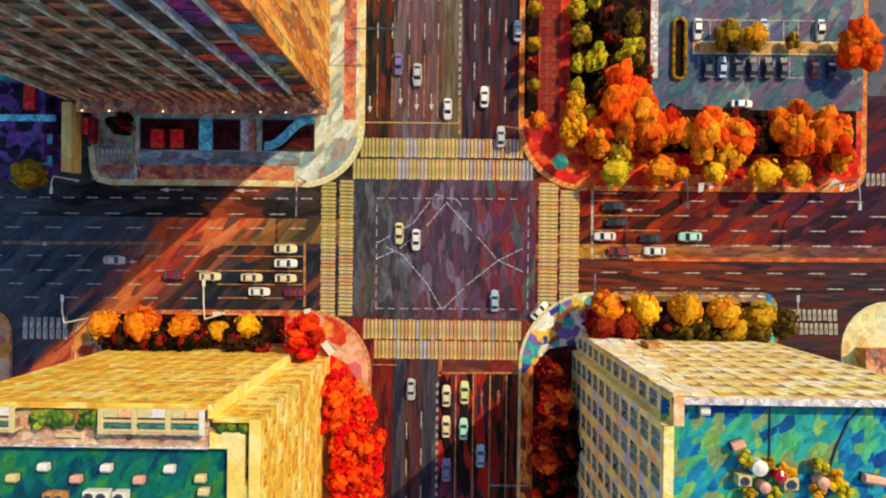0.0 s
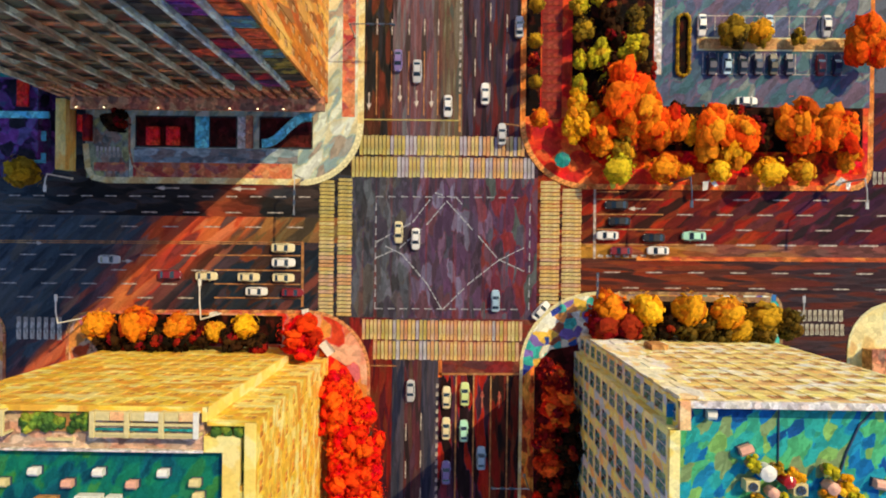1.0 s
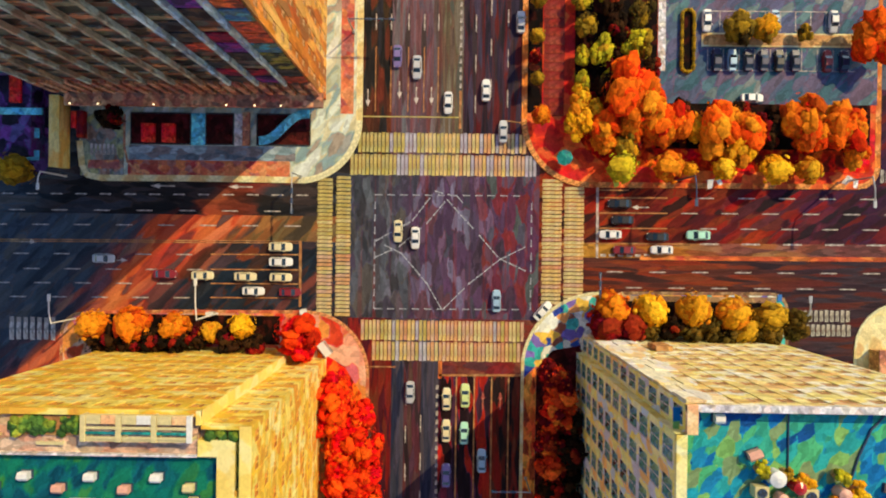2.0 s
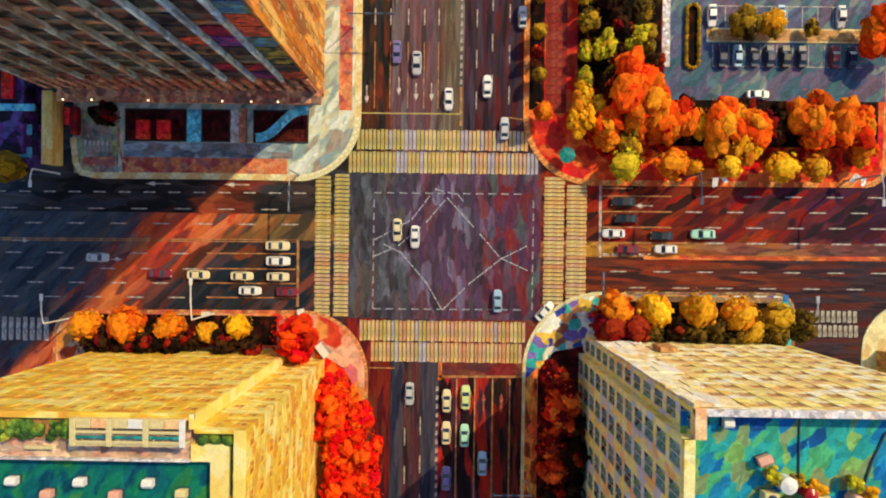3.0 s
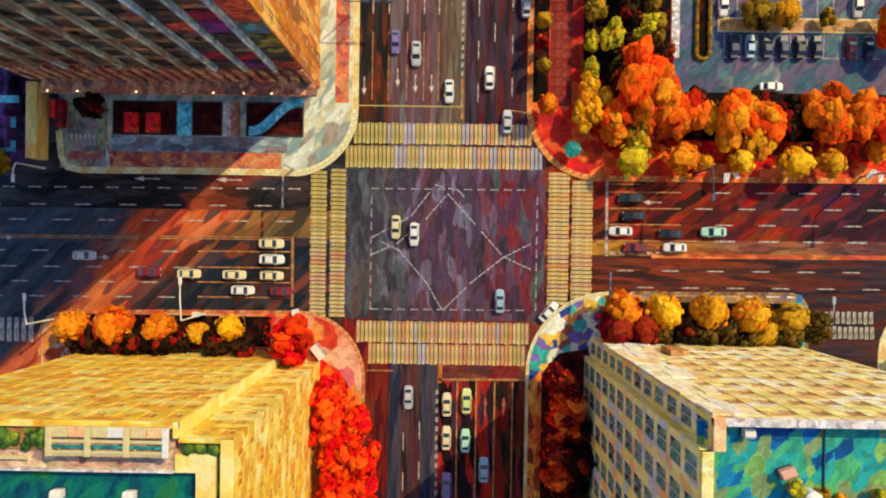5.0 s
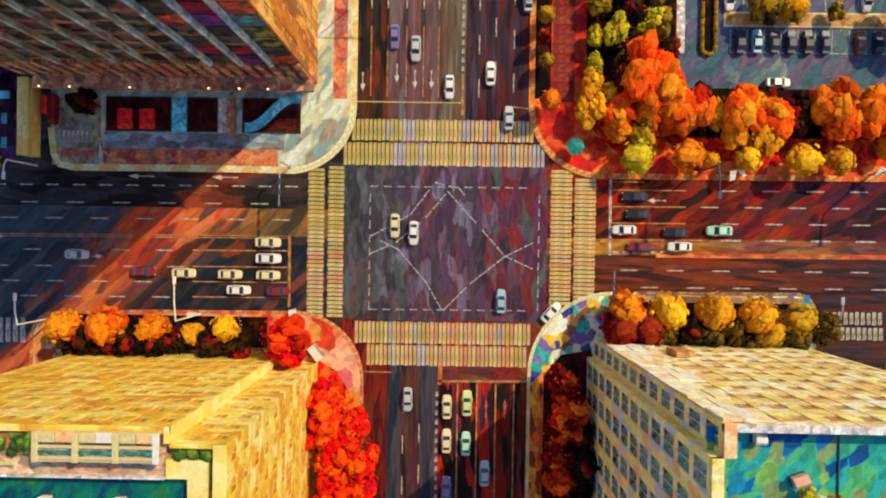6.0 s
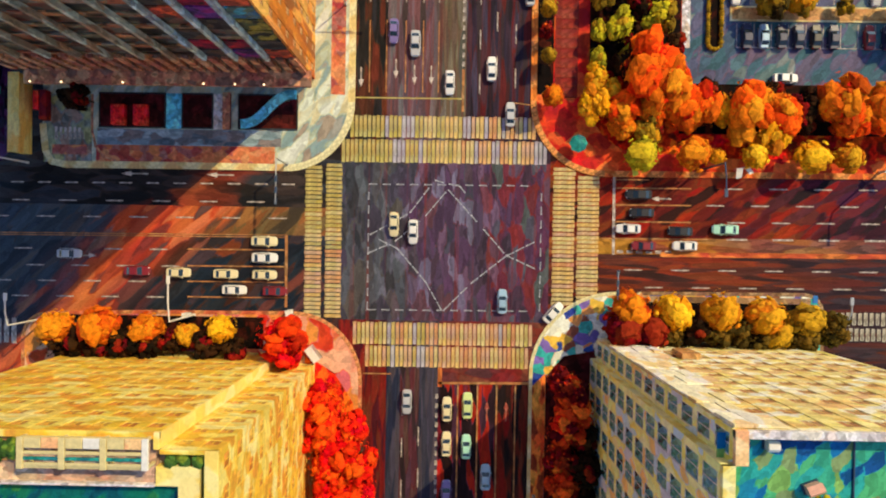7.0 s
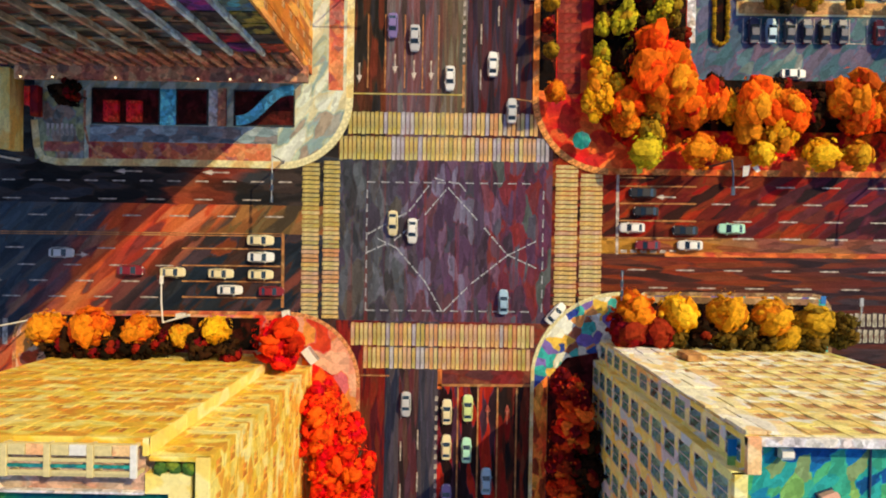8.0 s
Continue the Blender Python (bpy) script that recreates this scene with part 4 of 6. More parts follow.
parapet(sw, sw_plan, SWH, SWH + 0.35, (0.7, 1.35, 0.45, 0.6, 0.7, 0.7), [M_WALL_SW, M_CORNER, M_WALL_SW, M_CORNER, M_WALL_SW, M_WALL_SW])

# south-east block: cream, twelve storeys
SEX0, SEX1, SEX2, SEY, SEY2, SEH = 25.7, 58.5, 24.65, -15.7, -18.8, 47.0
se = thing("office_block", (0, 0, 0), 0, "twelve-storey cream office block with a teal flat roof", "building")
se_plan = [(SEX2, -70), (SEX1, -70), (SEX1, SEY), (SEX0, SEY), (SEX0, SEY2), (SEX2, SEY2)]
part("core", prism(inset(se_plan, 0.36), 0, SEH - 1.6), M_CONC, se)
ST = SEH / 12
facade(se, SEX0, SEY, 0, SEX1 - SEX0, 0, 12, ST, 10, 1.5, 2.0, M_WALL_SE, M_WALL_SE, M_WARMGLASS, M_WALL_SE)
facade(se, SEX0, SEY2 + 0.02, 90, SEY - SEY2 - 0.04, 0, 12, ST, 1, 1.0, 1.1, M_PIER_SE, M_PIER_SE, M_DARKGLASS, M_PALESTONE)
facade(se, SEX2, -70, 90, 70 + SEY2, 0, 12, ST, 12, 1.65, 0.9, M_PIER_SE, M_PIER_SE, M_DARKGLASS, M_PALESTONE)
facade(se, SEX1, SEY, 270, 70 + SEY, 0, 12, ST, 13, 1.2, 1.2, M_PIER_SE, M_PIER_SE, M_DARKGLASS, M_PIER_SE)
rnd = random.Random(12)
for f in range(12):
    part("return_panel", bevelled(boxes((SEX2 + 0.02, SEX0 + 0.2, SEY2 - 0.34, SEY2 + 0.05, f * ST + 0.02, (f + 1) * ST - 0.02)), 0.03), M_RETURN, se, "yellow-olive rendered return panel")
    x, reach = SEX0 + 0.12, 6.8 - 0.33 * f + rnd.uniform(-0.7, 0.7)
    while x < SEX0 + reach:
        w = rnd.uniform(1.3, 2.4)
        part("corner_panel", bevelled(boxes((x, x + w - 0.05, SEY + 0.065, SEY + 0.1 + rnd.uniform(0.05, 0.3), f * ST + 0.05, (f + 1) * ST - 0.05)), 0.04), M_CORNERPALE, se)
        x += w
part("brown_panel", bevelled(boxes((33.6, 36.2, SEY + 0.065, SEY + 0.9, 12.0, 16.0)), 0.05), M_SPAN_BROWN, se, "brown rendered box window")
parapet(se, se_plan, SEH, SEH + 0.5, (0.75, 0.75, 0.75, 1.2, 0.5, 1.15), [M_WALL_SE, M_WALL_SE, M_PALESTONE, M_PEACH, M_RETURN, M_RETURN])

# north-west tower: tall, fins on the south, orange stone on the east
TX0, TX1, TY, TH = -70.0, -22.0, 27.0, 76.0
tw = thing("office_tower", (0, 0, 0), 0, "tall dark glass tower with pale fins and orange stone side", "building")
part("core", boxes((TX0 + 0.4, TX1 - 0.4, TY + 0.4, 70, 0, TH)), M_CONC, tw)
ST = 3.8
for f in range(3, 20):
    part("window_band", boxes((TX0 + 0.3, TX1 - 0.3, TY + 0.2, TY + 0.42, f * ST + 1.2, (f + 1) * ST)), M_TOWERGLASS, tw)
    part("spandrel", boxes((TX0 + 0.3, TX1 - 0.3, TY, TY + 0.42, f * ST, f * ST + 1.2)), M_TOWERSPAN, tw)
for i in range(10):
    x = -26.2 - i * 4.6
    part("fin", boxes((x - 0.28, x + 0.28, TY - 0.8, TY - 0.004, 12, TH)), M_FIN if i < 3 else M_FIN_WARM, tw)
for f in range(3, 13):
    for j, (xa, xb) in enumerate(((-25.8, -22.4), (-30.4, -26.6), (-35.0, -31.2))):
        if (f * 5 + j * 3) % 4 or j == 0:
            part("panel", boxes((xa, xb, TY - 0.1, TY + 0.1, f * ST + 0.15, f * ST + 3.5)), PANEL_MATS[((4, 2, 3, 5, 4, 2), (0, 1, 5, 0, 1, 5), (5, 4, 5, 0, 5, 5))[j][(f * 5 + f // 3) % 6]], tw)
for i in range(24):
    x = TX1 - 0.6 - i * 2.0
    part("base_pier", boxes((x - 0.5, x + 0.5, TY - 0.5, TY + 0.3, 5.2, 12)), M_BRICKRED, tw)
part("base_glazing", boxes((TX0 + 0.3, TX1 - 0.3, TY + 0.1, TY + 0.4, 0, 11.4)), M_TOWERGLASS, tw)
part("canopy", bevelled(boxes((TX0 + 2.6, TX1 + 0.5, TY - 2.6, TY + 0.1, 4.4, 5.0)), 0.08), M_BRICKRED, tw, "brown stone canopy over the entrance")
facade(tw, TX1, 71.0, 270, 44, 0, 20, ST, 14, 2.0, 2.2, M_TOWERORANGE, M_TOWERORANGE, M_WARMGLASS, M_SPAN_BROWN)
part("roof_slab", boxes((TX0, TX1, TY, 70, TH, TH + 0.6)), M_CONC, tw)
# ---- trees ----
PAL = {
    "orange": [(0.62, 0.13, 0.006), (0.68, 0.19, 0.008), (0.44, 0.055, 0.005), (0.72, 0.26, 0.012)],
    "yellow": [(0.74, 0.38, 0.008), (0.72, 0.28, 0.006), (0.56, 0.3, 0.012), (0.8, 0.46, 0.02)],
    "red": [(0.7, 0.022, 0.004), (0.78, 0.045, 0.005), (0.36, 0.010, 0.004), (0.82, 0.11, 0.006)],
    "olive": [(0.34, 0.2, 0.012), (0.2, 0.13, 0.012), (0.5, 0.28, 0.015), (0.16, 0.09, 0.01)],
    "lime": [(0.5, 0.44, 0.015), (0.36, 0.32, 0.015), (0.16, 0.15, 0.012), (0.6, 0.42, 0.02)],
    # maroon and ember: one leaf, darkened for sun and brightened for shade.
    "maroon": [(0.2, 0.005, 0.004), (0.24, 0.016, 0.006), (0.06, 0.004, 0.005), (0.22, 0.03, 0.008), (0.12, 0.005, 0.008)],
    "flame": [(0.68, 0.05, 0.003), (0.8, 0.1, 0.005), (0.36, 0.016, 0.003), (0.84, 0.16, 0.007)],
    # Leaf this black carries shade in its colour.
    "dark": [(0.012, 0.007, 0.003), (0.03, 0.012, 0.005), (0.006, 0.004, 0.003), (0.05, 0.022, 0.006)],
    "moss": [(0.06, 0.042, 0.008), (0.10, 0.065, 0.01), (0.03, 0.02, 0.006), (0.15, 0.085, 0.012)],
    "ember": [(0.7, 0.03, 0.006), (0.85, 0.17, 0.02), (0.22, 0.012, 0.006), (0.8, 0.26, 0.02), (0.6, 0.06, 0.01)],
    "amber": [(0.72, 0.3, 0.01), (0.62, 0.2, 0.008), (0.56, 0.3, 0.015), (0.46, 0.16, 0.01)],
}
LEAF = {k: strokes(k + "_leaves", v, (1.2, 1.2, 1.2), 0.9, bump=0.4, island=True, fine=0.2, spec=0.05, facet=0.35, hue=(0.492, 0.508)) for k, v in PAL.items()}
SAY = {"orange": "rounded street tree in bright orange autumn leaf", "yellow": "rounded street tree in golden yellow leaf", "red": "dense tree in flaming red autumn leaf",
       "olive": "dull olive-brown tree in thin leaf", "lime": "yellow-green tree still partly in leaf", "maroon": "tree in very dark maroon leaf", "moss": "dark olive tree added along the foot of the wall", "ember": "red-brown tree, its leaf colour brightened against shade", "flame": "tree in flaming orange-red leaf", "dark": "near-black tree, its leaf coloured dark for shade", "amber": "amber-brown tree in autumn leaf"}
TREES = {}


OTHER = {"orange": "flame", "flame": "orange", "red": "red", "yellow": "amber", "amber": "olive", "lime": "olive", "olive": "moss", "dark": "maroon", "moss": "moss", "ember": "maroon", "maroon": "red"}


def clump(bm, c, r, d, squash, rnd):
    """A flat-sided lump of leaf at c, facing d."""
    tilt = d.to_track_quat("Z", "Y") @ Euler((0, 0, rnd.uniform(0, 6))).to_quaternion()
    kx, ky, first = rnd.uniform(0.65, 0.95), rnd.uniform(0.95, 1.4), len(bm.faces)
    for v in bmesh.ops.create_icosphere(bm, subdivisions=1, radius=r)["verts"]:
        v.co *= rnd.uniform(0.76, 1.12)
        v.co = c + tilt @ Vector((v.co.x * kx, v.co.y * ky, v.co.z * squash))
    return first


def build_tree(kind, seed, lobed):
    """A tapered trunk with limbs and a crown of clumps and leaf sprays; a lobed crown is ragged and of two tints."""
    rnd = random.Random(seed * 31 + len(kind))
    t = thing("tree", (0, 0, 0), 0, SAY[kind], "tree", kind + " trees")
    wood = tubes(((0, 0, 0), (0.05, 0.03, 2.6), 0.22, 0.15, 8))
    for i in range(6):
        a = i * 1.05 + rnd.uniform(-0.3, 0.3)
        tube(wood, (0.04, 0.02, 1.9 + 0.12 * i), (1.5 * math.cos(a), 1.5 * math.sin(a), 4.2 + rnd.uniform(-0.4, 1.1)), 0.1, 0.035, 5)
    tube(wood, (0.05, 0.03, 2.5), (0, 0, 6.0), 0.13, 0.04, 6)
    part("trunk", wood, M_BARK, t, smooth=True)
    bm = bmesh.new()
    if lobed:
        for j in range(7):
            a, out = j * 2.4 + seed, (0.0 if j == 0 else rnd.uniform(1.0, 2.1))
            heart = Vector((out * math.cos(a), out * math.sin(a), rnd.uniform(3.4, 5.6) + (0.9 if j == 0 else 0)))
            size = rnd.uniform(0.85, 1.25)
            first = len(bm.faces)
            for i in range(11):
                z = 1 - 2 * (i + 0.5) / 11
                b, s = i * 2.39996 + seed, math.sqrt(1 - z * z)
                d = Vector((s * math.cos(b), s * math.sin(b), z))
                c = heart + Vector((d.x * 0.8, d.y * 0.8, d.z * 1.5)) * size
                clump(bm, c, size * (rnd.uniform(0.8, 1.25) if kind in ("flame", "orange", "amber") else rnd.uniform(0.55, 0.95)), d + Vector((0, 0, 0.3)), 0.5, rnd)
            bm.faces.ensure_lookup_table()
            if rnd.random() < 0.36:
                for f in bm.faces[first:]:
                    f.material_index = 1
    else:
        for i in range(56):
            big = i < 24
            z = 1 - 2 * (i + 0.5) / 24 if big else rnd.uniform(-0.4, 0.7)
            if z < -0.75:
                continue
            a, s = i * 2.39996 + rnd.uniform(-0.3, 0.3), math.sqrt(1 - z * z)
            lump = (1 + 0.2 * math.sin(2.3 * a + seed) + rnd.uniform(-0.2, 0.12)) * (0.9 if big else 1.16)
            c = Vector((1.9 * lump * s * math.cos(a), 1.9 * lump * s * math.sin(a), 4.6 + 2.2 * z * (0.85 + 0.15 * lump)))
            clump(bm, c, rnd.uniform(1.05, 1.6) if big else rnd.uniform(0.35, 0.65), Vector((math.cos(a) * s, math.sin(a) * s, z + 0.4)), 0.45, rnd)
    for i in range(110):
        z, a = rnd.uniform(-0.6, 1), rnd.uniform(0, 6.283)
        s, q = math.sqrt(1 - z * z), rnd.uniform(0.9, 1.14)
        w, k = rnd.uniform(0.15, 0.4), 1 + 0.2 * math.sin(2.3 * a + seed)
        c = Vector((2.35 * q * s * math.cos(a) * k, 2.35 * q * s * math.sin(a) * k, 4.6 + 2.35 * q * z))
        tilt = Vector((math.cos(a) * s, math.sin(a) * s, z)).to_track_quat("Z", "Y") @ Euler((rnd.uniform(-0.35, 0.35), rnd.uniform(-0.35, 0.35), rnd.uniform(0, 6))).to_quaternion()
        bm.faces.new([bm.verts.new(c + tilt @ Vector(p)) for p in ((-w, 0, 0), (-w * 0.3, -w * 0.6, 0.05), (w, 0, 0), (w * 0.2, w * 0.6, 0.05))])
    part("crown", bm, [LEAF[kind], LEAF[OTHER[kind]]], t)
    return t


def tree(kind, x, y, r, h=None, n=[0]):
    """A tree with a crown of radius r, h metres tall."""
    n[0] += 1
    tall = y > 17 and x > 20
    lobed = tall or kind in ("red", "ember", "dark", "moss")
    key = (kind, n[0] % 3, lobed)
    r *= 1.0 if tall else 1.08
    # Belt crowns stretched along y, north-east heights cut to fit the camera's view.
    h = h or (2.2 * r + 1.4) * (0.74 if tall else 0.8 if y > 0 and x > 20 else 1.1)
    m = pose(x, y, 0.15, 0, 0, n[0] % 5 * 11 - 22 + n[0] % 2 * 180 if tall else n[0] * 77.0) @ Matrix.Diagonal((r / (2.75 if tall else 2.65), r / (2.2 if tall else 2.65), h / 7.2, 1))
    if key not in TREES:
        TREES[key] = build_tree(kind, n[0] % 3 + 1, lobed)
        TREES[key].matrix_basis = m
        return TREES[key]
    src = TREES[key]
    made = copy_thing(src, m)
    made.matrix_basis = m
    return made


# street trees, by kind: x, y, crown radius
for k, rows in (
    ("orange", [(-61.4, -14.2, 2.6), (-54.0, -14.0, 3.0), (-46.8, -14.4, 2.5), (29.4, -9.9, 2.9), (28.0, 21.0, 2.7), (41.0, 22.6, 2.7), (47.6, 21.6, 3.5), (53.4, 22.2, 3.0), (70.0, 22.0, 3.4), (65.6, 21.0, 2.7), (17.0, 23.8, 1.7), (39.6, 15.0, 2.6), (72.8, 18.2, 2.2)]),
    ("yellow", [(36.0, -10.1, 2.9), (-35.4, -14.2, 2.2), (49.6, 14.8, 2.0), (58.4, 14.6, 2.6), (23.8, 22.8, 2.5), (44.4, 22.2, 2.0), (24.4, 27.6, 1.9), (52.4, 18.2, 2.7), (26.8, 25.0, 1.7)]),
    ("amber", [(43.6, -10.0, 2.8), (50.3, -10.7, 2.8), (64.4, 14.7, 2.2), (-41.0, -15.4, 1.8), (57.0, 39.8, 2.0), (44.0, 14.8, 1.3), (32.4, 18.4, 2.2)]),
    ("olive", [(-75.5, 12.9, 2.6), (56.8, -11.3, 2.7), (52.6, -13.6, 2.3), (51.9, 39.5, 2.6), (64.2, 39.6, 1.3), (34.4, 42.2, 2.4), (25.2, 40.6, 1.9), (16.4, 44.5, 1.4), (16.2, 38.0, 1.3), (16.4, 30.5, 1.2)]),
    ("red", [(-25.0, -15.6, 3.5), (-24.4, -18.6, 1.9), (-18.9, -24.6, 2.3), (-18.6, -26.6, 3.0), (-14.6, -30.2, 2.8), (-18.6, -31.0, 3.0), (-13.2, -34.6, 3.0), (-17.2, -35.8, 3.1), (-13.0, -39.2, 3.1), (-17.4, -41.0, 3.1), (-13.2, -44.0, 3.1), (-17.2, -46.6, 3.1), (-13.4, -48.6, 3.0)]),
    ("flame", [(62.4, 22.8, 3.8), (35.8, 28.0, 2.6), (31.9, 28.0, 4.2), (35.2, 25.4, 3.8), (37.8, 22.0, 3.0), (75.0, 38.3, 3.6), (33.0, 22.0, 2.4)]),
    ("lime", [(27.8, 35.4, 2.2), (33.8, 36.6, 2.5), (24.6, 35.0, 1.5), (24.4, 30.4, 1.5), (24.4, 45.0, 1.7), (29.0, 30.6, 1.5), (31.4, 14.8, 2.6), (28.2, 47.0, 1.9)]),
    # Many of these are added to fill shaded gaps and hide wall feet.
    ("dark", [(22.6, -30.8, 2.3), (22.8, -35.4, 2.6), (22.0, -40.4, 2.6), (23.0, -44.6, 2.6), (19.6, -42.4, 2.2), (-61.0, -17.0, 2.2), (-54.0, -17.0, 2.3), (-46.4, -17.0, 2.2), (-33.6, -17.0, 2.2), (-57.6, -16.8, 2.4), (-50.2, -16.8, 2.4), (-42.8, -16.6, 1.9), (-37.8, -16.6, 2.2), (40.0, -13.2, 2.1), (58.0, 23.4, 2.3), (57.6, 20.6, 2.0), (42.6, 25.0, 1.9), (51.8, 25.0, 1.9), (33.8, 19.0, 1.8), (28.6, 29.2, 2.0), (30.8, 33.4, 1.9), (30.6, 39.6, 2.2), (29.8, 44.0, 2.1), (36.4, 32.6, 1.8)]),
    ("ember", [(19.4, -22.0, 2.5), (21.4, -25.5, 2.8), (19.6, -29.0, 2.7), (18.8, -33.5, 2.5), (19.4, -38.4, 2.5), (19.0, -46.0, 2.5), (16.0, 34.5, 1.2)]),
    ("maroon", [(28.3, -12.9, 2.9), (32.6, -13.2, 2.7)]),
    # Rows added to cover the wall foot in the camera's view.
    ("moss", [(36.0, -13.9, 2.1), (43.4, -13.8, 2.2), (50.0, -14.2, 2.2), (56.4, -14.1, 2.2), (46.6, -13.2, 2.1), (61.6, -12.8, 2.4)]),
):
    for x, y, r in rows:
        tree(k, x, y, r)

# ---- cars ----
CARS = {}
COAT = {"white": (0.78, 0.78, 0.76), "cream": (0.75, 0.66, 0.4), "black": (0.015, 0.014, 0.016), "maroon": (0.22, 0.012, 0.02), "mint": (0.4, 0.75, 0.6), "lime": (0.6, 0.72, 0.3),
        "blue": (0.3, 0.46, 0.62), "silver": (0.5, 0.52, 0.55), "violet": (0.2, 0.16, 0.4), "navy": (0.015, 0.02, 0.07)}


def build_car(colour):
    paint = plain(colour + "_car_paint", COAT[colour], 0.45, 0.1, 0.25, vary=0.03)
    c = thing("car", (0, 0, 0), 0, colour + " saloon car with dark windows on the road", "car", "cars on the road")

    def ring(x, w, z0, z1, k=0.82):
        return [(x, -w, z0 + 0.12), (x, -w, (z0 + z1) / 2 + 0.05), (x, -w * k, z1), (x, w * k, z1), (x, w, (z0 + z1) / 2 + 0.05), (x, w, z0 + 0.12), (x, w * 0.8, z0), (x, -w * 0.8, z0)]
    body = part("body", loft([ring(-2.34, 0.44, 0.4, 0.68), ring(-2.26, 0.68, 0.34, 0.8), ring(-2.05, 0.83, 0.26, 0.92), ring(-1.5, 0.9, 0.22, 0.98), ring(0.0, 0.92, 0.22, 0.98), ring(1.2, 0.9, 0.22, 0.93), ring(1.75, 0.85, 0.24, 0.85), ring(2.1, 0.71, 0.3, 0.75), ring(2.3, 0.44, 0.36, 0.6)]), paint, c, smooth=False)
    cab = []
    for x, w, z in ((-1.75, 0.74, 0.99), (-1.0, 0.66, 1.4), (0.25, 0.66, 1.43), (1.05, 0.76, 0.98)):
        cab.append([(x, -0.78, 0.93), (x, -w, z), (x, w, z), (x, 0.78, 0.93)])
    part("cabin", loft(cab), paint, c)

    def pane(name, q):
        q = [Vector(p) for p in q]
        n = (q[1] - q[0]).cross(q[3] - q[0]).normalized() * 0.012
        part(name, loft([[p - n for p in q], [p + n for p in q]]), M_GLASS_CAR, c, "dark tinted glass")
    pane("windscreen", [(0.33, -0.6, 1.4), (0.33, 0.6, 1.4), (1.0, 0.7, 1.01), (1.0, -0.7, 1.01)])
    pane("rear_window", [(-1.08, 0.58, 1.37), (-1.08, -0.58, 1.37), (-1.68, -0.66, 1.05), (-1.68, 0.66, 1.05)])
    for y in (-1, 1):
        pane("side_window", [(-1.4, y * 0.765, 1.02), (0.72, y * 0.765, 1.02), (0.2, y * 0.68, 1.39), (-0.95, y * 0.68, 1.38)])
    part("roof", bevelled(boxes((-1.02, 0.28, -0.62, 0.62, 1.41, 1.47)), 0.03), paint, c)
    part("bonnet", loft([[(1.06, -0.7, 0.95), (1.06, 0.7, 0.95), (1.06, 0.7, 0.99), (1.06, -0.7, 0.99)], [(2.1, -0.6, 0.77), (2.1, 0.6, 0.77), (2.1, 0.6, 0.81), (2.1, -0.6, 0.81)]]), paint, c)
    part("boot_lid", bevelled(boxes((-2.2, -1.72, -0.68, 0.68, 0.95, 1.01)), 0.02), paint, c)
    tyre = mesh_of("tyre", tubes(((0, -0.11, 0), (0, 0.11, 0), 0.33, 0.33, 16)), M_TYRE)
    rim = mesh_of("rim", tubes(((0, -0.12, 0), (0, 0.12, 0), 0.2, 0.2, 12)), M_RIM)
    for x in (-1.42, 1.42):
        for y in (-0.82, 0.82):
            w = part("wheel", tyre, None, c)
            w.matrix_basis = pose(x, y, 0.33)
            part("rim", rim, None, w)
    for y in (-0.55, 0.55):
        h = part("headlight", bevelled(boxes((1.94, 2.16, y - 0.14, y + 0.12, 0.62, 0.78)), 0.03), M_LAMP_W, c)
        part("tail_light", bevelled(boxes((-2.28, -2.12, y - 0.18, y + 0.14, 0.66, 0.82)), 0.03), M_LAMP_R, c)
    for y in (-0.95, 0.95):
        part("wing_mirror", bevelled(boxes((0.75, 0.93, y - 0.12, y + 0.12, 0.92, 1.06)), 0.03), paint, c)
    for x in (-2.33, 2.3):
        part("bumper", bevelled(boxes((x - 0.05, x + 0.06, -0.4, 0.4, 0.34, 0.5)), 0.03), M_TRIM, c)
    return c


def car(colour, x, y, turn, z=0.0, group=""):
    m = pose(x, y, z, 0, 0, turn) @ Matrix.Scale(0.94, 4)
    if colour not in CARS:
        CARS[colour] = build_car(colour)
        CARS[colour].matrix_basis = m
        return CARS[colour]
    return copy_thing(CARS[colour], m)


# heading 0 drives east, 90 north
for colour, x, y, turn in (
    ("cream", -29.9, -0.15, 0), ("white", -29.8, -2.9, 0), ("cream", -36.3, -5.7, 0), ("cream", -29.8, -5.75, 0), ("cream", -44.2, -5.6, 0), ("maroon", -51.1, -5.4, 0), ("white", -34.8, -8.35, 0), ("maroon", -28.0, -8.45, 0),
    ("black", 32.0, 8.6, 180), ("black", 32.6, 5.6, 180), ("white", 30.4, 2.9, 180), ("black", 39.0, 2.6, 180), ("mint", 46.4, 3.0, 180), ("maroon", 33.0, 0.1, 180), ("white", 39.8, 0.2, 180),
    ("cream", 0.9, -27.6, 90), ("cream", 0.9, -33.4, 90), ("lime", 4.3, -26.9, 90), ("mint", 4.2, -33.8, 90), ("violet", 1.0, -41.6, 90), ("blue", 7.5, -38.8, 90),
    ("white", 0.5, 26.6, -90), ("silver", -5.3, 33.0, -90), ("violet", -8.9, 35.0, -90), ("cream", -8.4, 3.0, -90), ("white", -5.2, 1.8, -90), ("blue", 9.8, -9.5, 90), ("silver", 10.6, 21.5, 90), ("white", 7.4, 29.0, 90), ("silver", 13.6, 41.5, 90), ("silver", -5.8, -26.5, -90), ("silver", -62.5, -2.7, 0), ("white", 18.3, -11.2, 48),
):
    car(colour, x, y, turn)
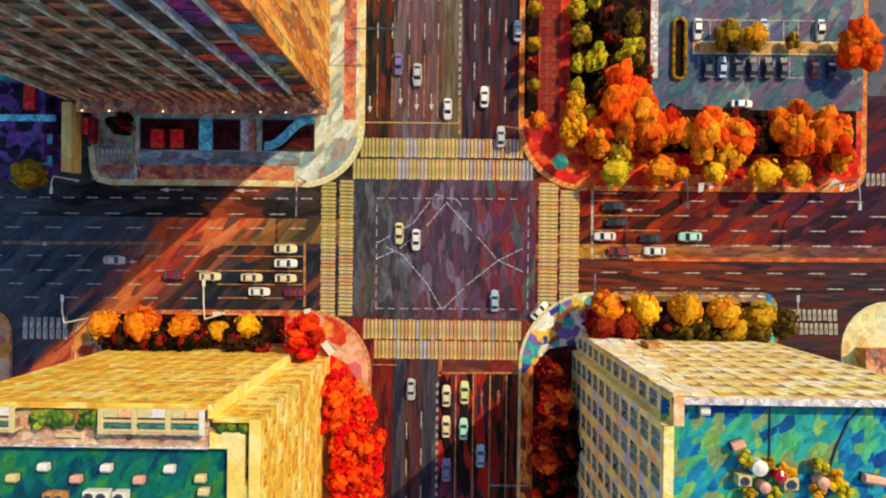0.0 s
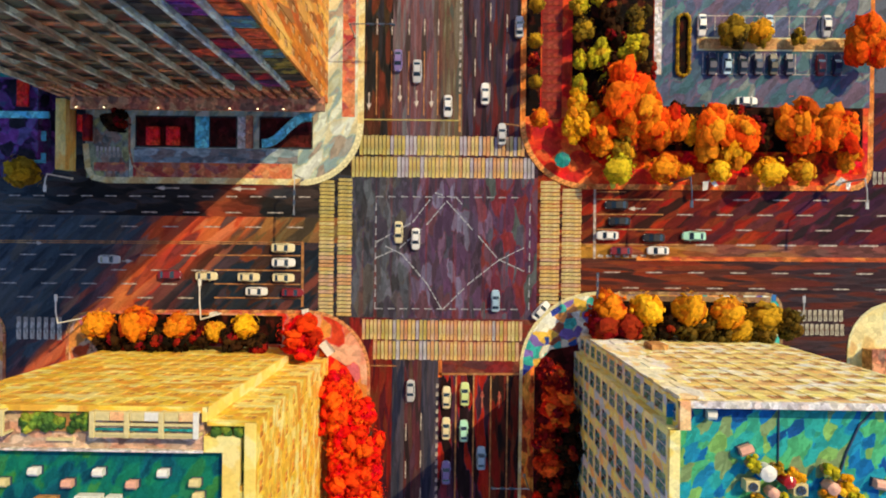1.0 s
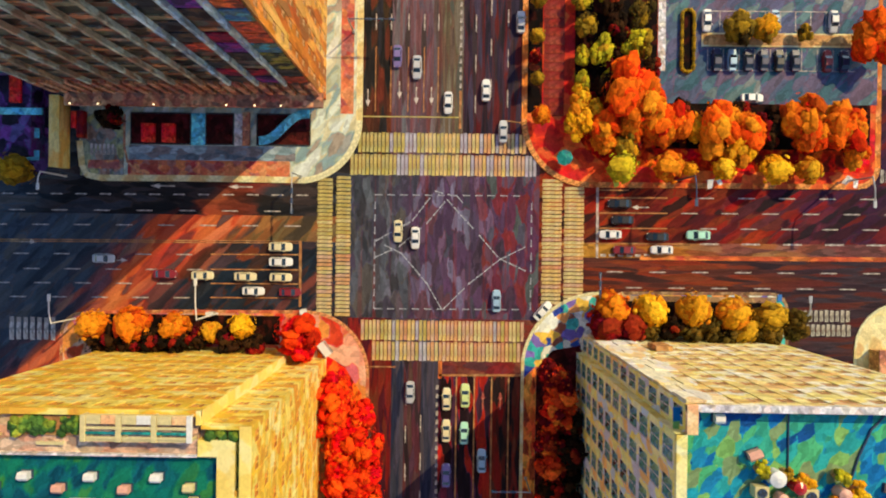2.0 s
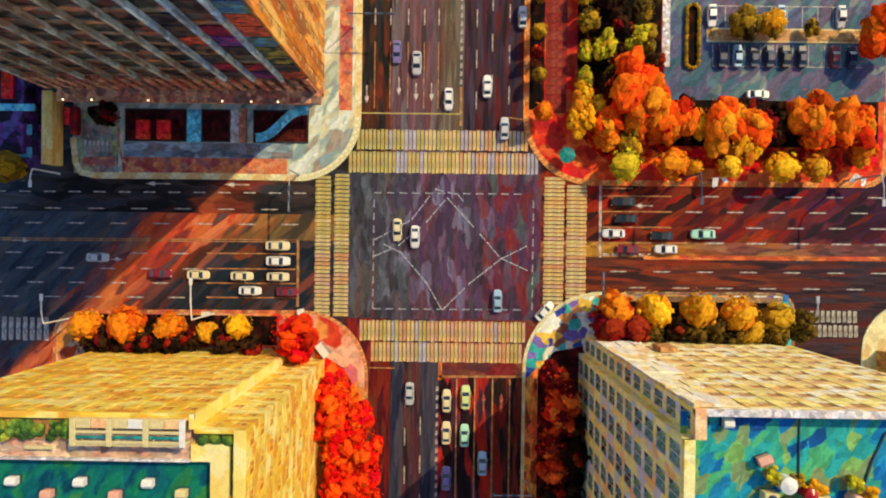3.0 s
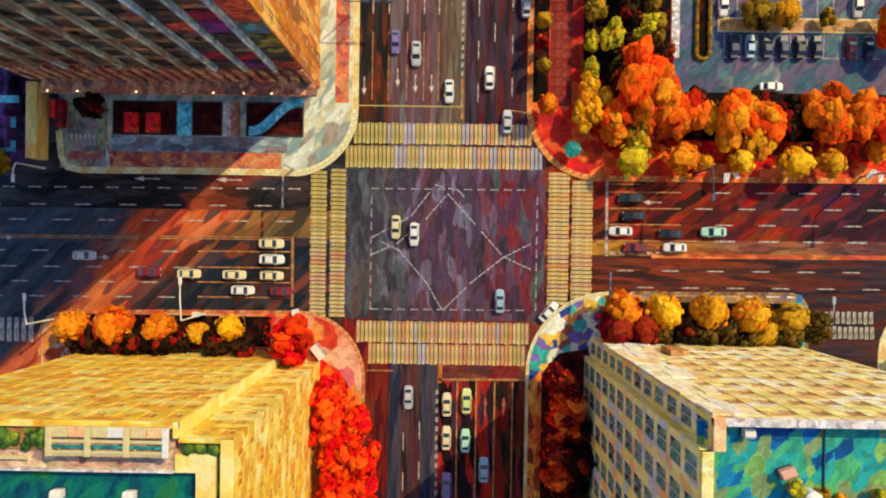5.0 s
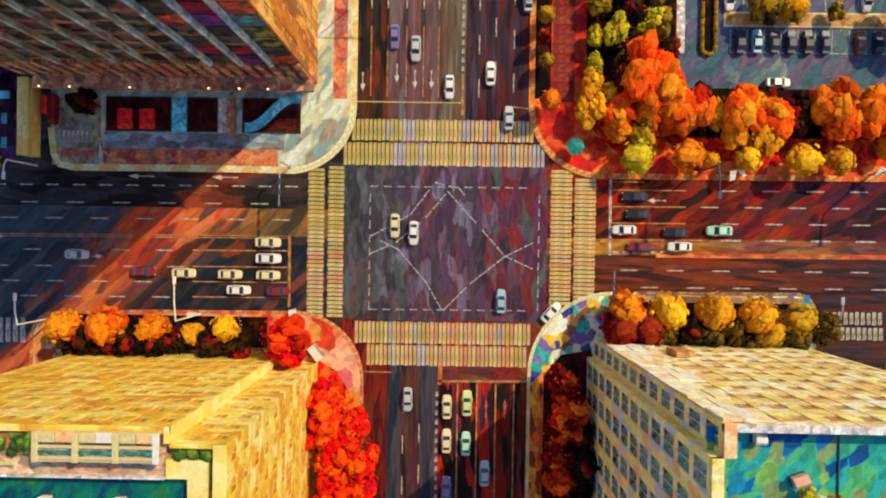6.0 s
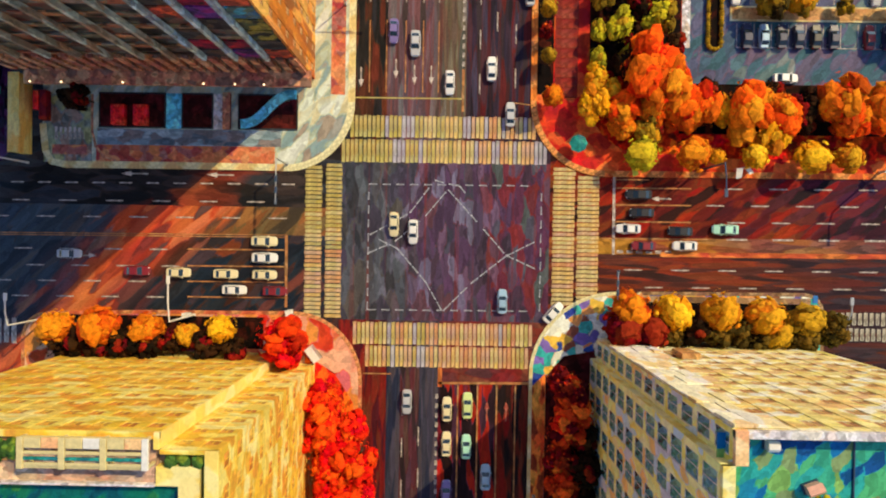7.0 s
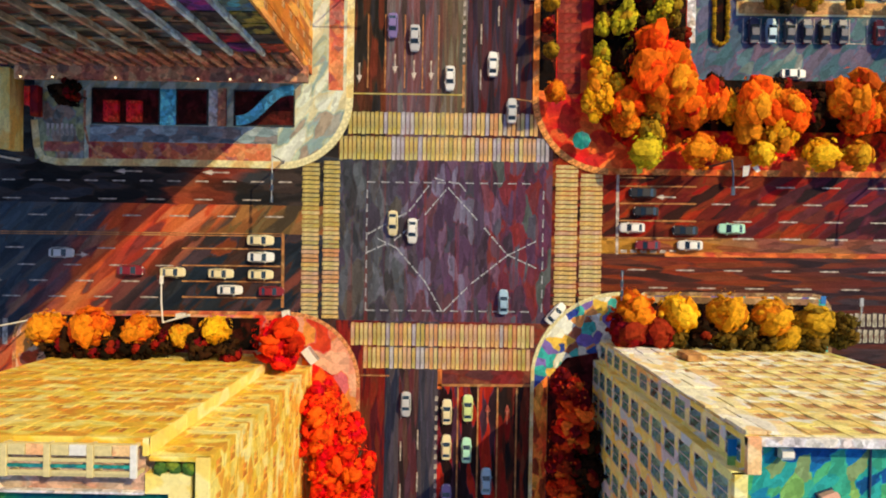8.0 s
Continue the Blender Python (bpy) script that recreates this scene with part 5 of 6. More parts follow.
for i, (colour, x) in enumerate((("navy", 49.0), ("blue", 51.8), ("navy", 54.7), ("navy", 57.5), ("black", 60.3), ("navy", 63.2), ("maroon", 69.0), ("navy", 72.0))):
    car(colour, x + 0.2, 34.9, 90, 0.2)
for colour, x in (("white", 47.3), ("silver", 70.2), ("blue", 59.5)):
    car(colour, x, 42.0, -90, 0.2)
car("white", 55.7, 28.05, 0, 0.2)
# ---- roof of the yellow block ----
TERR = SWH - 0.5
DK = SWH - 1.18
setting("roof_deck_southwest", boxes((SWX0 + 0.8, -25.4, -69, -24.26, SWH - 1.3, DK)), M_DECK_SW, "teal coated flat roof in worn patches", "roof")
setting("roof_terrace", boxes((SWX0 + 0.72, -27.75, -24.0, SWY - 0.72, SWH - 1.3, TERR)), M_TERRACE, "pinkish tiled terrace behind the parapet", "roof")
setting("roof_step", boxes((SWX0 + 0.8, -27.62, -24.24, -24.02, SWH - 1.28, SWH + 0.1)), M_PALESTONE, "pale stone upstand along the terrace", "roof")
setting("roof_corner", prism([(-27.6, -24.24), (-25.38, -24.24), (-25.38, -69), (-23.3, -69), (-23.3, -22.3), (-27.6, -22.3)], SWH - 1.3, SWH - 0.15), M_CORNER, "smooth yellow slab turning the roof corner", "roof")
setting("roof_gutter", boxes((-23.28, -22.67, -28.1, -21.0, SWH - 1.3, SWH - 0.9)), M_GREEN, "sunken green gutter beside the parapet", "roof")
setting("roof_walk", boxes((-23.28, -22.67, -69, -28.12, SWH - 1.3, SWH - 0.1)), M_WALL_SW, "yellow tiled walkway along the roof edge", "roof")


def pergola(x0, x1, bays, y0=-22.2, y1=-19.15):
    p = thing("pergola", ((x0 + x1) / 2, y0, TERR), 0, "cream pergola with pastel tiles and rows of slats on the terrace", "pergola", "pergolas on the terrace")
    w = x1 - x0
    for i in range(bays + 1):
        x = -w / 2 + w * i / bays
        for y in (0.15, y1 - y0 - 0.15):
            part("post", boxes((x - 0.14, x + 0.14, y - 0.14, y + 0.14, 0, 1.6)), M_CREAM, p)
        part("rafter", bevelled(boxes((x - 0.3, x + 0.3, 0, y1 - y0, 1.6, 1.9)), 0.03), M_WHITE if i == bays == 3 else M_CREAM, p)
    for y in (0.0, y1 - y0 - 0.3):
        part("beam", boxes((-w / 2 - 0.2, w / 2 + 0.2, y, y + 0.3, 1.3, 1.596)), M_CREAM, p)
    for b in range(bays):
        xa, xb = -w / 2 + w * b / bays + 0.32, -w / 2 + w * (b + 1) / bays - 0.32
        for j in range(3):
            y = 0.3 + j * 0.56
            part("slat", boxes((xa, xb, y, y + 0.3, 1.65, 1.8)), (M_CREAM, M_TEAL, M_CREAM)[j], p)
        half = (xb - xa) / 2
        for j in range(2):
            part("tile", bevelled(boxes((xa + half * j + 0.04, xa + half * (j + 1) - 0.04, 2.0, y1 - y0 - 0.05, 1.62, 1.82)), 0.03), (M_CREAM, M_PEACH, M_CREAM, M_WHITE)[(b * 2 + j) % 4], p)


pergola(-40.0, -27.95, 3)
pergola(-59.8, -50.6, 2)


def hedge(x0, x1, y0, y1, z0, h, label, seed=3):
    t = thing("planter", ((x0 + x1) / 2, (y0 + y1) / 2, z0), 0, label, "planter", "roof planters")
    w, d = (x1 - x0) / 2, (y1 - y0) / 2
    part("trough", boxes((-w, w, -d, d, 0, h * 0.4)), M_SPAN_BROWN, t)
    rnd, bm = random.Random(seed), bmesh.new()
    for i in range(int(9 * w * d) + 6):
        made = bmesh.ops.create_icosphere(bm, subdivisions=1, radius=rnd.uniform(0.4, 0.75))["verts"]
        c = Vector((rnd.uniform(-w + 0.3, w - 0.3), rnd.uniform(-d + 0.25, d - 0.25), h * rnd.uniform(0.4, 0.9)))
        for v in made:
            v.co = c + Vector((v.co.x, v.co.y, v.co.z * 0.7))
    part("shrub", bm, M_GREEN, t)


hedge(-49.3, -41.0, -22.0, -19.7, TERR, 0.8, "green and gold shrubs in a long terrace planter")
hedge(-26.9, -24.4, -22.25, -21.05, SWH - 0.9, 0.7, "lime-green shrubs in a corner planter", 5)
hedge(-24.3, -22.75, -22.25, -21.2, SWH - 0.9, 0.75, "dark green shrubs in a corner planter", 6)
bench = thing("bench", (-44.6, -22.9, TERR), 0, "low cream bench by the terrace planter", "bench")
part("seat", bevelled(boxes((-1.6, 1.6, -0.2, 0.2, 0.4, 0.5)), 0.02), M_CREAM, bench)
for x in (-1.3, 1.3):
    part("leg", boxes((x - 0.08, x + 0.08, -0.16, 0.16, 0, 0.4)), M_CREAM, bench)


def vent(x, y, z, material, w=1.7, turn=0.0):
    """A roof ventilator: kerb, louvred box, sloping hood."""
    t = thing("roof_vent", (x, y, z), turn, ("salmon" if material is M_SALMON else "cream" if material is M_CREAM else "white") + " hooded ventilator on the flat roof", "roof vent", "ventilators on the roofs")
    part("kerb_base", boxes((-w / 2 - 0.12, w / 2 + 0.12, -0.5, 0.5, 0, 0.2)), M_DARKSTEEL, t)
    part("case", bevelled(boxes((-w / 2, w / 2, -0.45, 0.45, 0.2, 0.85)), 0.04), material, t)
    hood = loft([[(x1, -0.5, 0.86), (x1, -0.2, 1.14), (x1, 0.24, 1.08), (x1, 0.5, 0.86)] for x1 in (-w / 2 - 0.06, w / 2 + 0.06)])
    part("hood", hood, material, t)
    for i in range(3):
        part("louvre", boxes((-w / 2 + 0.1, w / 2 - 0.1, -0.5, -0.452, 0.3 + 0.18 * i, 0.4 + 0.18 * i)), M_DARKSTEEL, t)


for i, (x, y) in enumerate(((-51.7, -28.3), (-47.9, -26.9), (-43.9, -28.3), (-40.2, -26.9), (-36.2, -28.3), (-32.5, -26.9), (-28.7, -28.0), (-55.6, -26.9), (-28.3, -29.6), (-52.0, -31.8), (-34.0, -31.6))):
    vent(x, y, DK, M_CREAM if i in (0, 6, 8) else (M_SALMON, M_WHITE)[i % 2], 1.1)


def tank(x, y, z, r, h, material, label):
    t = thing("water_tank", (x, y, z), 0, label, "water tank")
    for a in range(4):
        part("leg", tubes(((r * 0.7 * math.cos(a * 1.571), r * 0.7 * math.sin(a * 1.571), 0), (r * 0.7 * math.cos(a * 1.571), r * 0.7 * math.sin(a * 1.571), 0.4), 0.07, 0.07, 6)), M_STEEL, t)
    part("drum", tubes(((0, 0, 0.4), (0, 0, h), r, r, 20)), material, t, smooth=False)
    part("lid", tubes(((0, 0, h), (0, 0, h + 0.25), r * 1.03, r * 0.3, 20)), material, t)


def chiller(x, y, z, w, d, material, label, fans=2):
    t = thing("cooling_unit", (x, y, z), 0, label, "cooling unit", "cooling units on the roofs")
    part("case", bevelled(boxes((-w / 2, w / 2, -d / 2, d / 2, 0.15, 1.3)), 0.05), material, t)
    part("base_rail", boxes((-w / 2, w / 2, -d / 2 + 0.1, -d / 2 + 0.25, 0, 0.15)), M_DARKSTEEL, t)
    part("base_rail", boxes((-w / 2, w / 2, d / 2 - 0.25, d / 2 - 0.1, 0, 0.15)), M_DARKSTEEL, t)
    for i in range(fans):
        cx = -w / 2 + w * (i + 0.5) / fans
        r = min(w / fans, d) * 0.38
        f = part("fan_ring", tubes(((cx, 0, 1.3), (cx, 0, 1.5), r, r, 16)), M_DARKSTEEL, t)
        for a in range(4):
            b = part("fan_blade", boxes((0.05, r * 0.85, -0.08, 0.08, 1.502, 1.52)), M_TRIM, f)
            b.matrix_basis = pose(cx, 0, 0, 0, 0, a * 90 + 20)


chiller(-41.3, -30.3, DK, 3.0, 1.5, M_WHITE, "white twin-fan cooling unit on the teal roof")
chiller(-38.4, -30.3, DK, 1.6, 1.4, M_WHITE, "white single-fan cooling unit on the teal roof", 1)
chiller(-46.4, -30.6, DK, 2.6, 1.5, M_SPAN_BROWN, "brown twin-fan cooling unit on the teal roof")

# ---- roof of the cream block ----
DE = SEH - 1.48
setting("roof_deck_southeast", boxes((SEX2 + 0.4, SEX1 - 0.8, -69, SEY - 0.8, SEH - 1.6, DE)), M_DECK_SE, "blue-green coated flat roof in bright worn patches", "roof")
vent(33.4, -21.2, DE, M_SALMON, 1.3, 20)
vent(48.4, -24.8, DE, M_SALMON, 2.2, -10)
vent(29.6, -17.4, DE, M_WHITE, 0.9, 0)
chiller(33.9, -24.9, DE, 1.5, 1.2, M_CREAM, "cream cooling unit on the teal roof", 1)
chiller(39.0, -25.2, DE, 1.6, 1.3, M_CREAM, "cream cooling unit on the teal roof", 1)
tank(35.4, -23.4, DE, 0.85, 1.6, M_WHITE, "round white water tank on four short legs")
tank(37.5, -24.2, DE, 0.65, 1.9, M_LAMP_R, "rust-red water tank on four short legs")
tank(42.3, -24.9, DE, 0.65, 1.7, M_SALMON, "salmon water tank on four short legs")
tank(36.1, -25.6, DE, 0.6, 1.4, M_SALMON, "salmon water tank on four short legs")


def roof_bush(x, y, r, kind, label, seed):
    """A tub with a loose clump of leafy lumps."""
    t = thing("tub_plant", (x, y, DE), 0, label, "plant", "tub plants on the roof")
    part("tub", tubes(((0, 0, 0), (0, 0, 0.6), r * 0.5, r * 0.62, 12)), M_SPAN_BROWN, t)
    lump, bm = random.Random(seed), bmesh.new()
    for i in range(16):
        c = Vector((lump.gauss(0, r * 0.42), lump.gauss(0, r * 0.42), 0.8 + lump.uniform(0, r * 0.7)))
        for v in bmesh.ops.create_icosphere(bm, subdivisions=1, radius=lump.uniform(0.28, 0.5) * r)["verts"]:
            v.co = c + Vector((v.co.x, v.co.y, v.co.z * 0.7))
    part("foliage", bm, LEAF[kind], t)


for i, (x, y, r, kind) in enumerate(((34.0, -22.7, 0.95, "lime"), (36.6, -23.0, 0.7, "olive"), (38.7, -23.6, 0.9, "yellow"), (37.4, -26.3, 0.9, "lime"), (42.2, -23.2, 1.0, "lime"), (43.9, -24.8, 1.0, "yellow"), (42.0, -26.0, 0.9, "amber"), (34.6, -26.4, 0.8, "olive"), (45.0, -26.2, 0.9, "lime"))):
    roof_bush(x, y, r, kind, {"lime": "yellow-green", "olive": "olive", "yellow": "golden", "amber": "amber"}[kind] + " bush in a brown tub on the roof", i)
duct = thing("roof_duct", (38.6, -28.0, DE), 0, "long white sheet-metal duct across the roof", "duct")
part("duct_run", bevelled(boxes((-6, 6, -0.5, 0.5, 0.2, 0.9)), 0.05), M_WHITE, duct)
for x in (-5, -2.5, 0, 2.5, 5):
    part("support", boxes((x - 0.1, x + 0.1, -0.45, 0.45, 0, 0.2)), M_DARKSTEEL, duct)
pipe = thing("roof_pipe", (0, 0, DE), 0, "dark bent pipe lying across the teal roof", "pipe", "pipes on the roof")
part("pipe_run", tubes(*[((a[0], a[1], 0.12), (b[0], b[1], 0.12), 0.12, 0.12, 8) for a, b in zip(((47.3, -16.9), (46.6, -17.8), (45.9, -18.5), (44.6, -21.4)), ((46.6, -17.8), (45.9, -18.5), (44.6, -21.4), (43.8, -24.0)))]), M_DARKSTEEL, pipe)
pipe = thing("roof_pipe", (0, 0, DE), 0, "straight dark pipe lying across the teal roof", "pipe", "pipes on the roof")
part("pipe_run", tubes(((37.2, -16.8, 0.1), (37.2, -23.4, 0.1), 0.09, 0.09, 8)), M_DARKSTEEL, pipe)

# ---- tower forecourt ----
P = 0.154
setting("brick_strip_south", boxes((-58.5, -28.5, 12.8, 15.6, 0.15, P)), M_REDBRICK, "red brick paving strip along the kerb", "paving")
setting("blue_strip_south", boxes((-58.3, -27.5, 15.62, 18.3, 0.15, P)), M_BLUEPAVE, "blue-grey paving before the beds", "paving")
setting("brick_strip_east", boxes((-19.3, -16.9, 24.5, 100, 0.15, P)), M_REDBRICK, "red brick paving strip along the kerb", "paving")
setting("service_drive", boxes((-67.3, -59.2, 12.6, 24.0, 0.15, P)), M_DRIVE, "grey-green service drive to the tower", "drive")
setting("brick_strip_drive", boxes((-65.9, -60.0, 13.9, 15.5, P, P + 0.006)), M_REDBRICK, "red brick band across the service drive", "paving")
scr = thing("entrance_screen", (-67.2, 22.0, P), 0, "low maroon and orange screen wall beside the drive", "screen wall")
part("maroon_panel", bevelled(boxes((-0.1, 1.1, -2.6, 2.3, 0, 1.3)), 0.05), M_MAROON, scr, "maroon painted panel")
part("orange_panel", bevelled(boxes((-1.0, -0.11, -0.9, 2.1, 0, 1.5)), 0.05), M_RED, scr, "bright orange-red panel")
for x0, x1 in ((-57.8, -47.0), (-43.9, -39.1), (-34.5, -24.9)):
    b = tagged(thing("flower_bed", ((x0 + x1) / 2, 21.4, 0.15)), "dark red groundcover in a stone-edged bed", "flower bed", "beds before the tower")
    w = (x1 - x0) / 2
    part("groundcover", boxes((-w, w, -2.7, 2.7, 0, 0.12)), M_BED, b)
    for e in ((-w - 0.2, w + 0.2, -2.95, -2.72), (-w - 0.2, w + 0.2, 2.72, 2.95), (-w - 0.2, -w - 0.004, -2.72, 2.72), (w + 0.004, w + 0.2, -2.72, 2.72)):
        part("edging", boxes((*e, 0, 0.2)), M_TRIM, b)
setting("garden_path", boxes((-46.8, -44.2, 18.4, 24.3, 0.15, 0.2)), M_CYAN, "pale cyan stone path between the beds", "path")
setting("garden_path_narrow", boxes((-38.8, -37.25, 18.4, 24.3, 0.15, 0.2)), M_PALESTONE, "grey stone path between the beds", "path")
for x in (-54.45, -50.7):
    k = thing("planter_box", (x, 20.5, 0.27), 0, "bright red lacquered planter box in the bed", "planter", "red planter boxes")
    part("box", bevelled(boxes((-1.15, 1.15, -1.7, 1.7, 0, 0.9)), 0.06), M_RED, k)
    part("lid", bevelled(boxes((-1.0, 1.0, -1.5, 1.5, 0.9, 1.0)), 0.04), M_RED, k)
wall = thing("low_wall", (-36.5, 21.4, 0.15), 0, "low maroon rendered wall beside the grey path", "wall")
part("wall_body", bevelled(boxes((-0.6, 0.6, -3.0, 3.0, 0, 0.5)), 0.04), M_MAROON, wall)
part("coping", bevelled(boxes((-0.66, 0.66, -3.06, 3.06, 0.5, 0.58)), 0.02), M_BRICKRED, wall)
rib = thing("ribbon_bench", (0, 0, 0.27), 0, "curving pale cyan stone bench over the dark bed", "bench")
pts = [(-24.9 - 9.2 * s, 24.3 - 4.8 * s + 0.8 * math.sin(6.0 * s)) for s in [i / 14 for i in range(15)]]
secs = []
for i, (x, y) in enumerate(pts):
    d = Vector((pts[min(i + 1, 14)][0] - pts[max(i - 1, 0)][0], pts[min(i + 1, 14)][1] - pts[max(i - 1, 0)][1])).normalized() * 0.75
    secs.append([(x + d.y, y - d.x, 0), (x + d.y, y - d.x, 0.5), (x - d.y, y + d.x, 0.5), (x - d.y, y + d.x, 0)])
bm = loft(secs)
part("bench_top", bm, M_CYAN, rib)
crossing("small white zebra crossing on the service drive", [(-65.6, -60.9, 16.4, 18.5)], True, 0.8, 0.3, material=M_LINE)
for ob in [o for o in scene.objects if o.name.startswith("zebra_crossing") and o.get("label", "").startswith("small")]:
    ob.location.z = P
for x in (-61.0, -51.2, -38.4, -33.4, -28.8, -66.0):
    l = thing("canopy_lamp", (x, TY - 2.4, 5.0), 0, "small warm glowing lamp on the canopy edge", "lamp", "lamps along the canopy")
    part("post", tubes(((0, 0, 0), (0, 0, 0.3), 0.05, 0.05, 6)), M_DARKSTEEL, l)
    part("globe", bmesh_globe(0.16, 0.42), M_BULB, l, "warm glowing globe", True)
tree("dark", -59.0, 22.6, 2.0)

# low buildings beyond the tower
am = thing("gate_wall", (-70.8, 20.2, 0), 0, "plain amber rendered gate building beside the drive", "building")
part("wall", boxes((-0.3, 1.4, -6.4, 6.4, -0.03, 3.0)), M_AMBER, am)
part("roof", bevelled(boxes((-0.4, 1.5, -6.5, 6.5, 3.0, 3.2)), 0.05), M_AMBER, am)
shop = thing("shop_building", (-86.0, 21.5, 0.15), 0, "low dark purple shops with blue awnings", "building")
part("wall", boxes((-12, 12, -6, 8.4, 0, 3.6)), M_PURPLE, shop)
part("roof", bevelled(boxes((-12.2, 12.2, -6.2, 8.6, 3.6, 3.9)), 0.06), M_PURPLE, shop)
part("roof_sign", bevelled(boxes((8.6, 10.6, 3.4, 8.2, 3.9, 4.4)), 0.05), M_RED, shop, "bright orange-red roof panel")
part("canopy", bevelled(boxes((-8, 14.4, 1.3, 2.5, 3.905, 4.3)), 0.05), M_CYAN, shop, "long pale blue canopy")
for x0, y0 in ((9.0, -2.6), (9.0, -6.6)):
    part("awning", bevelled(boxes((x0 + 0.7, x0 + 3.9, y0, y0 + 1.8, 2.6, 2.75)), 0.04), M_CYAN, shop, "pale cyan awning")
hall = thing("hall_building", (-96.0, 45.0, 0.15), 0, "broad low hall with a teal metal roof", "building")
part("wall", boxes((-19.2, 19.2, -15.2, 15.2, 0, 7.0)), M_PURPLE, hall)
part("roof", loft([[(x, -15.6, 7.0), (x, 0, 9.5), (x, 15.6, 7.0), (x, 0, 6.9)] for x in (-19.6, 19.6)]), M_TEAL, hall)
hut = thing("guard_hut", (86.0, -20.0, 0.15), 0, "low brown hut with a flat roof on sandy paving", "hut")
part("wall", boxes((-8, 8, -2.6, 2.6, 0, 2.8)), M_SPAN_BROWN, hut)
part("roof", bevelled(boxes((-8.3, 8.3, -2.9, 2.9, 2.8, 3.05)), 0.05), M_BRICKRED, hut)

# ---- car park ----
lot = thing("bay_marking", (0, 0, 0.2), 0, "white parking bay lines on the grey-teal surface", "road marking", "", "structure")
for i in range(10):
    mark(lot, 47.8 + 2.85 * i, 33.2, 47.8 + 2.85 * i, 37.1, 0.16, M_LINE, "line")
for i in range(9):
    mark(lot, 47.2 + 2.75 * i, 40.4, 47.2 + 2.75 * i, 44.0, 0.16, M_LINE, "line")
mark(lot, 47.2, 44.0, 69.5, 44.0, 0.16, M_LINE, "line")
mark(lot, 47.8, 33.2, 74.6, 33.2, 0.16, M_LINE, "line")
isl = thing("kerbed_island", (0, 0, 0.2), 0, "narrow planted island between the parking rows", "planting bed")
part("kerb", boxes((46.6, 74.5, 37.5, 40.0, 0, 0.14)), M_KERB, isl)
part("soil", boxes((46.9, 74.2, 37.8, 39.7, 0.14, 0.2)), M_SPAN_BROWN, isl)
loop = thing("hedge_island", (44.0, 38.4, 0.2), 0, "long oval island ringed by a clipped olive hedge", "hedge")
oval = [(1.1 * math.cos(radians(a)), 4.6 + 1.1 * math.sin(radians(a))) for a in range(0, 181, 30)] + [(1.1 * math.cos(radians(a)), -4.6 + 1.1 * math.sin(radians(a))) for a in range(180, 361, 30)]
part("soil", prism(oval, 0, 0.15), M_SOIL, loop)
rnd, bm = random.Random(9), bmesh.new()
for (ax, ay), (bx, by) in zip(oval, oval[1:] + oval[:1]):
    n = max(1, int(math.hypot(bx - ax, by - ay) / 0.45))
    for i in range(n):
        c = Vector((ax + (bx - ax) * i / n, ay + (by - ay) * i / n, 0.4))
        for v in bmesh.ops.create_icosphere(bm, subdivisions=1, radius=rnd.uniform(0.34, 0.46))["verts"]:
            v.co = c + v.co * rnd.uniform(0.9, 1.1)
part("hedge", bm, LEAF["olive"], loop)

# ---- masts, lamps, cabinets ----


def street_lamp(x, y, turn, h=9.0, arm=4.2, z=0.15, material=None):
    material = material or M_STEEL
    t = thing("street_lamp", (x, y, z), turn, {M_DARKSTEEL: "dark blue", M_WHITE: "white"}.get(material, "pale grey") + " street lamp with one long arm", "street lamp", "street lamps")
    part("base", bevelled(boxes((-0.2, 0.2, -0.2, 0.2, 0, 0.5)), 0.04), material, t)
    part("pole", tubes(((0, 0, 0.5), (0, 0, h), 0.18, 0.12, 10)), material, t)
    part("arm", tubes(((0, 0, h - 0.05), (0, arm * 0.5, h + 0.5), 0.12, 0.12, 8), ((0, arm * 0.5, h + 0.5), (0, arm, h + 0.55), 0.12, 0.1, 8)), material, t)
    part("lamp_head", bevelled(boxes((-0.28, 0.28, arm - 0.2, arm + 1.0, h + 0.45, h + 0.62)), 0.05), material, t)


def signal_mast(x, y, turn, h=6.3, arm=7.0, heads=3, arm_mat=None):
    t = thing("traffic_light", (x, y, 0.15), turn, "grey mast with traffic signals over the lanes", "traffic light", "signal masts")
    part("base", bevelled(boxes((-0.25, 0.25, -0.25, 0.25, 0, 0.35)), 0.04), M_STEEL, t)
    part("pole", tubes(((0, 0, 0.35), (0, 0, h + 0.3), 0.15, 0.11, 10)), M_STEEL, t)
    part("arm", tubes(((0, 0, h), (0, arm, h + 0.2), 0.1, 0.06, 8)), arm_mat or M_STEEL, t)
    for i in range(heads):
        y1 = arm * (0.45 + 0.25 * i)
        s = part("signal_head", bevelled(boxes((-0.18, 0.18, y1 - 0.5, y1 + 0.5, h - 0.15, h + 0.22)), 0.04), M_DARKSTEEL, t)
        for j, mat in enumerate((M_LAMP_R, M_TRIM, M_TEAL)):
            part("lens", tubes(((0.18, y1 - 0.3 + 0.3 * j, h + 0.03), (0.24, y1 - 0.3 + 0.3 * j, h + 0.03), 0.11, 0.11, 10)), mat, s)


street_lamp(42.2, 12.8, 180, material=M_DARKSTEEL)
street_lamp(71.8, 12.9, 180)
street_lamp(-41.6, -12.6, 0, 9.0, 6.0, material=M_WHITE)
street_lamp(-66.4, -13.6, 0, 9.0, 4.0, material=M_WHITE)
street_lamp(-70.0, 12.4, 180, 7.0, 2.2, 0.0, M_WHITE)
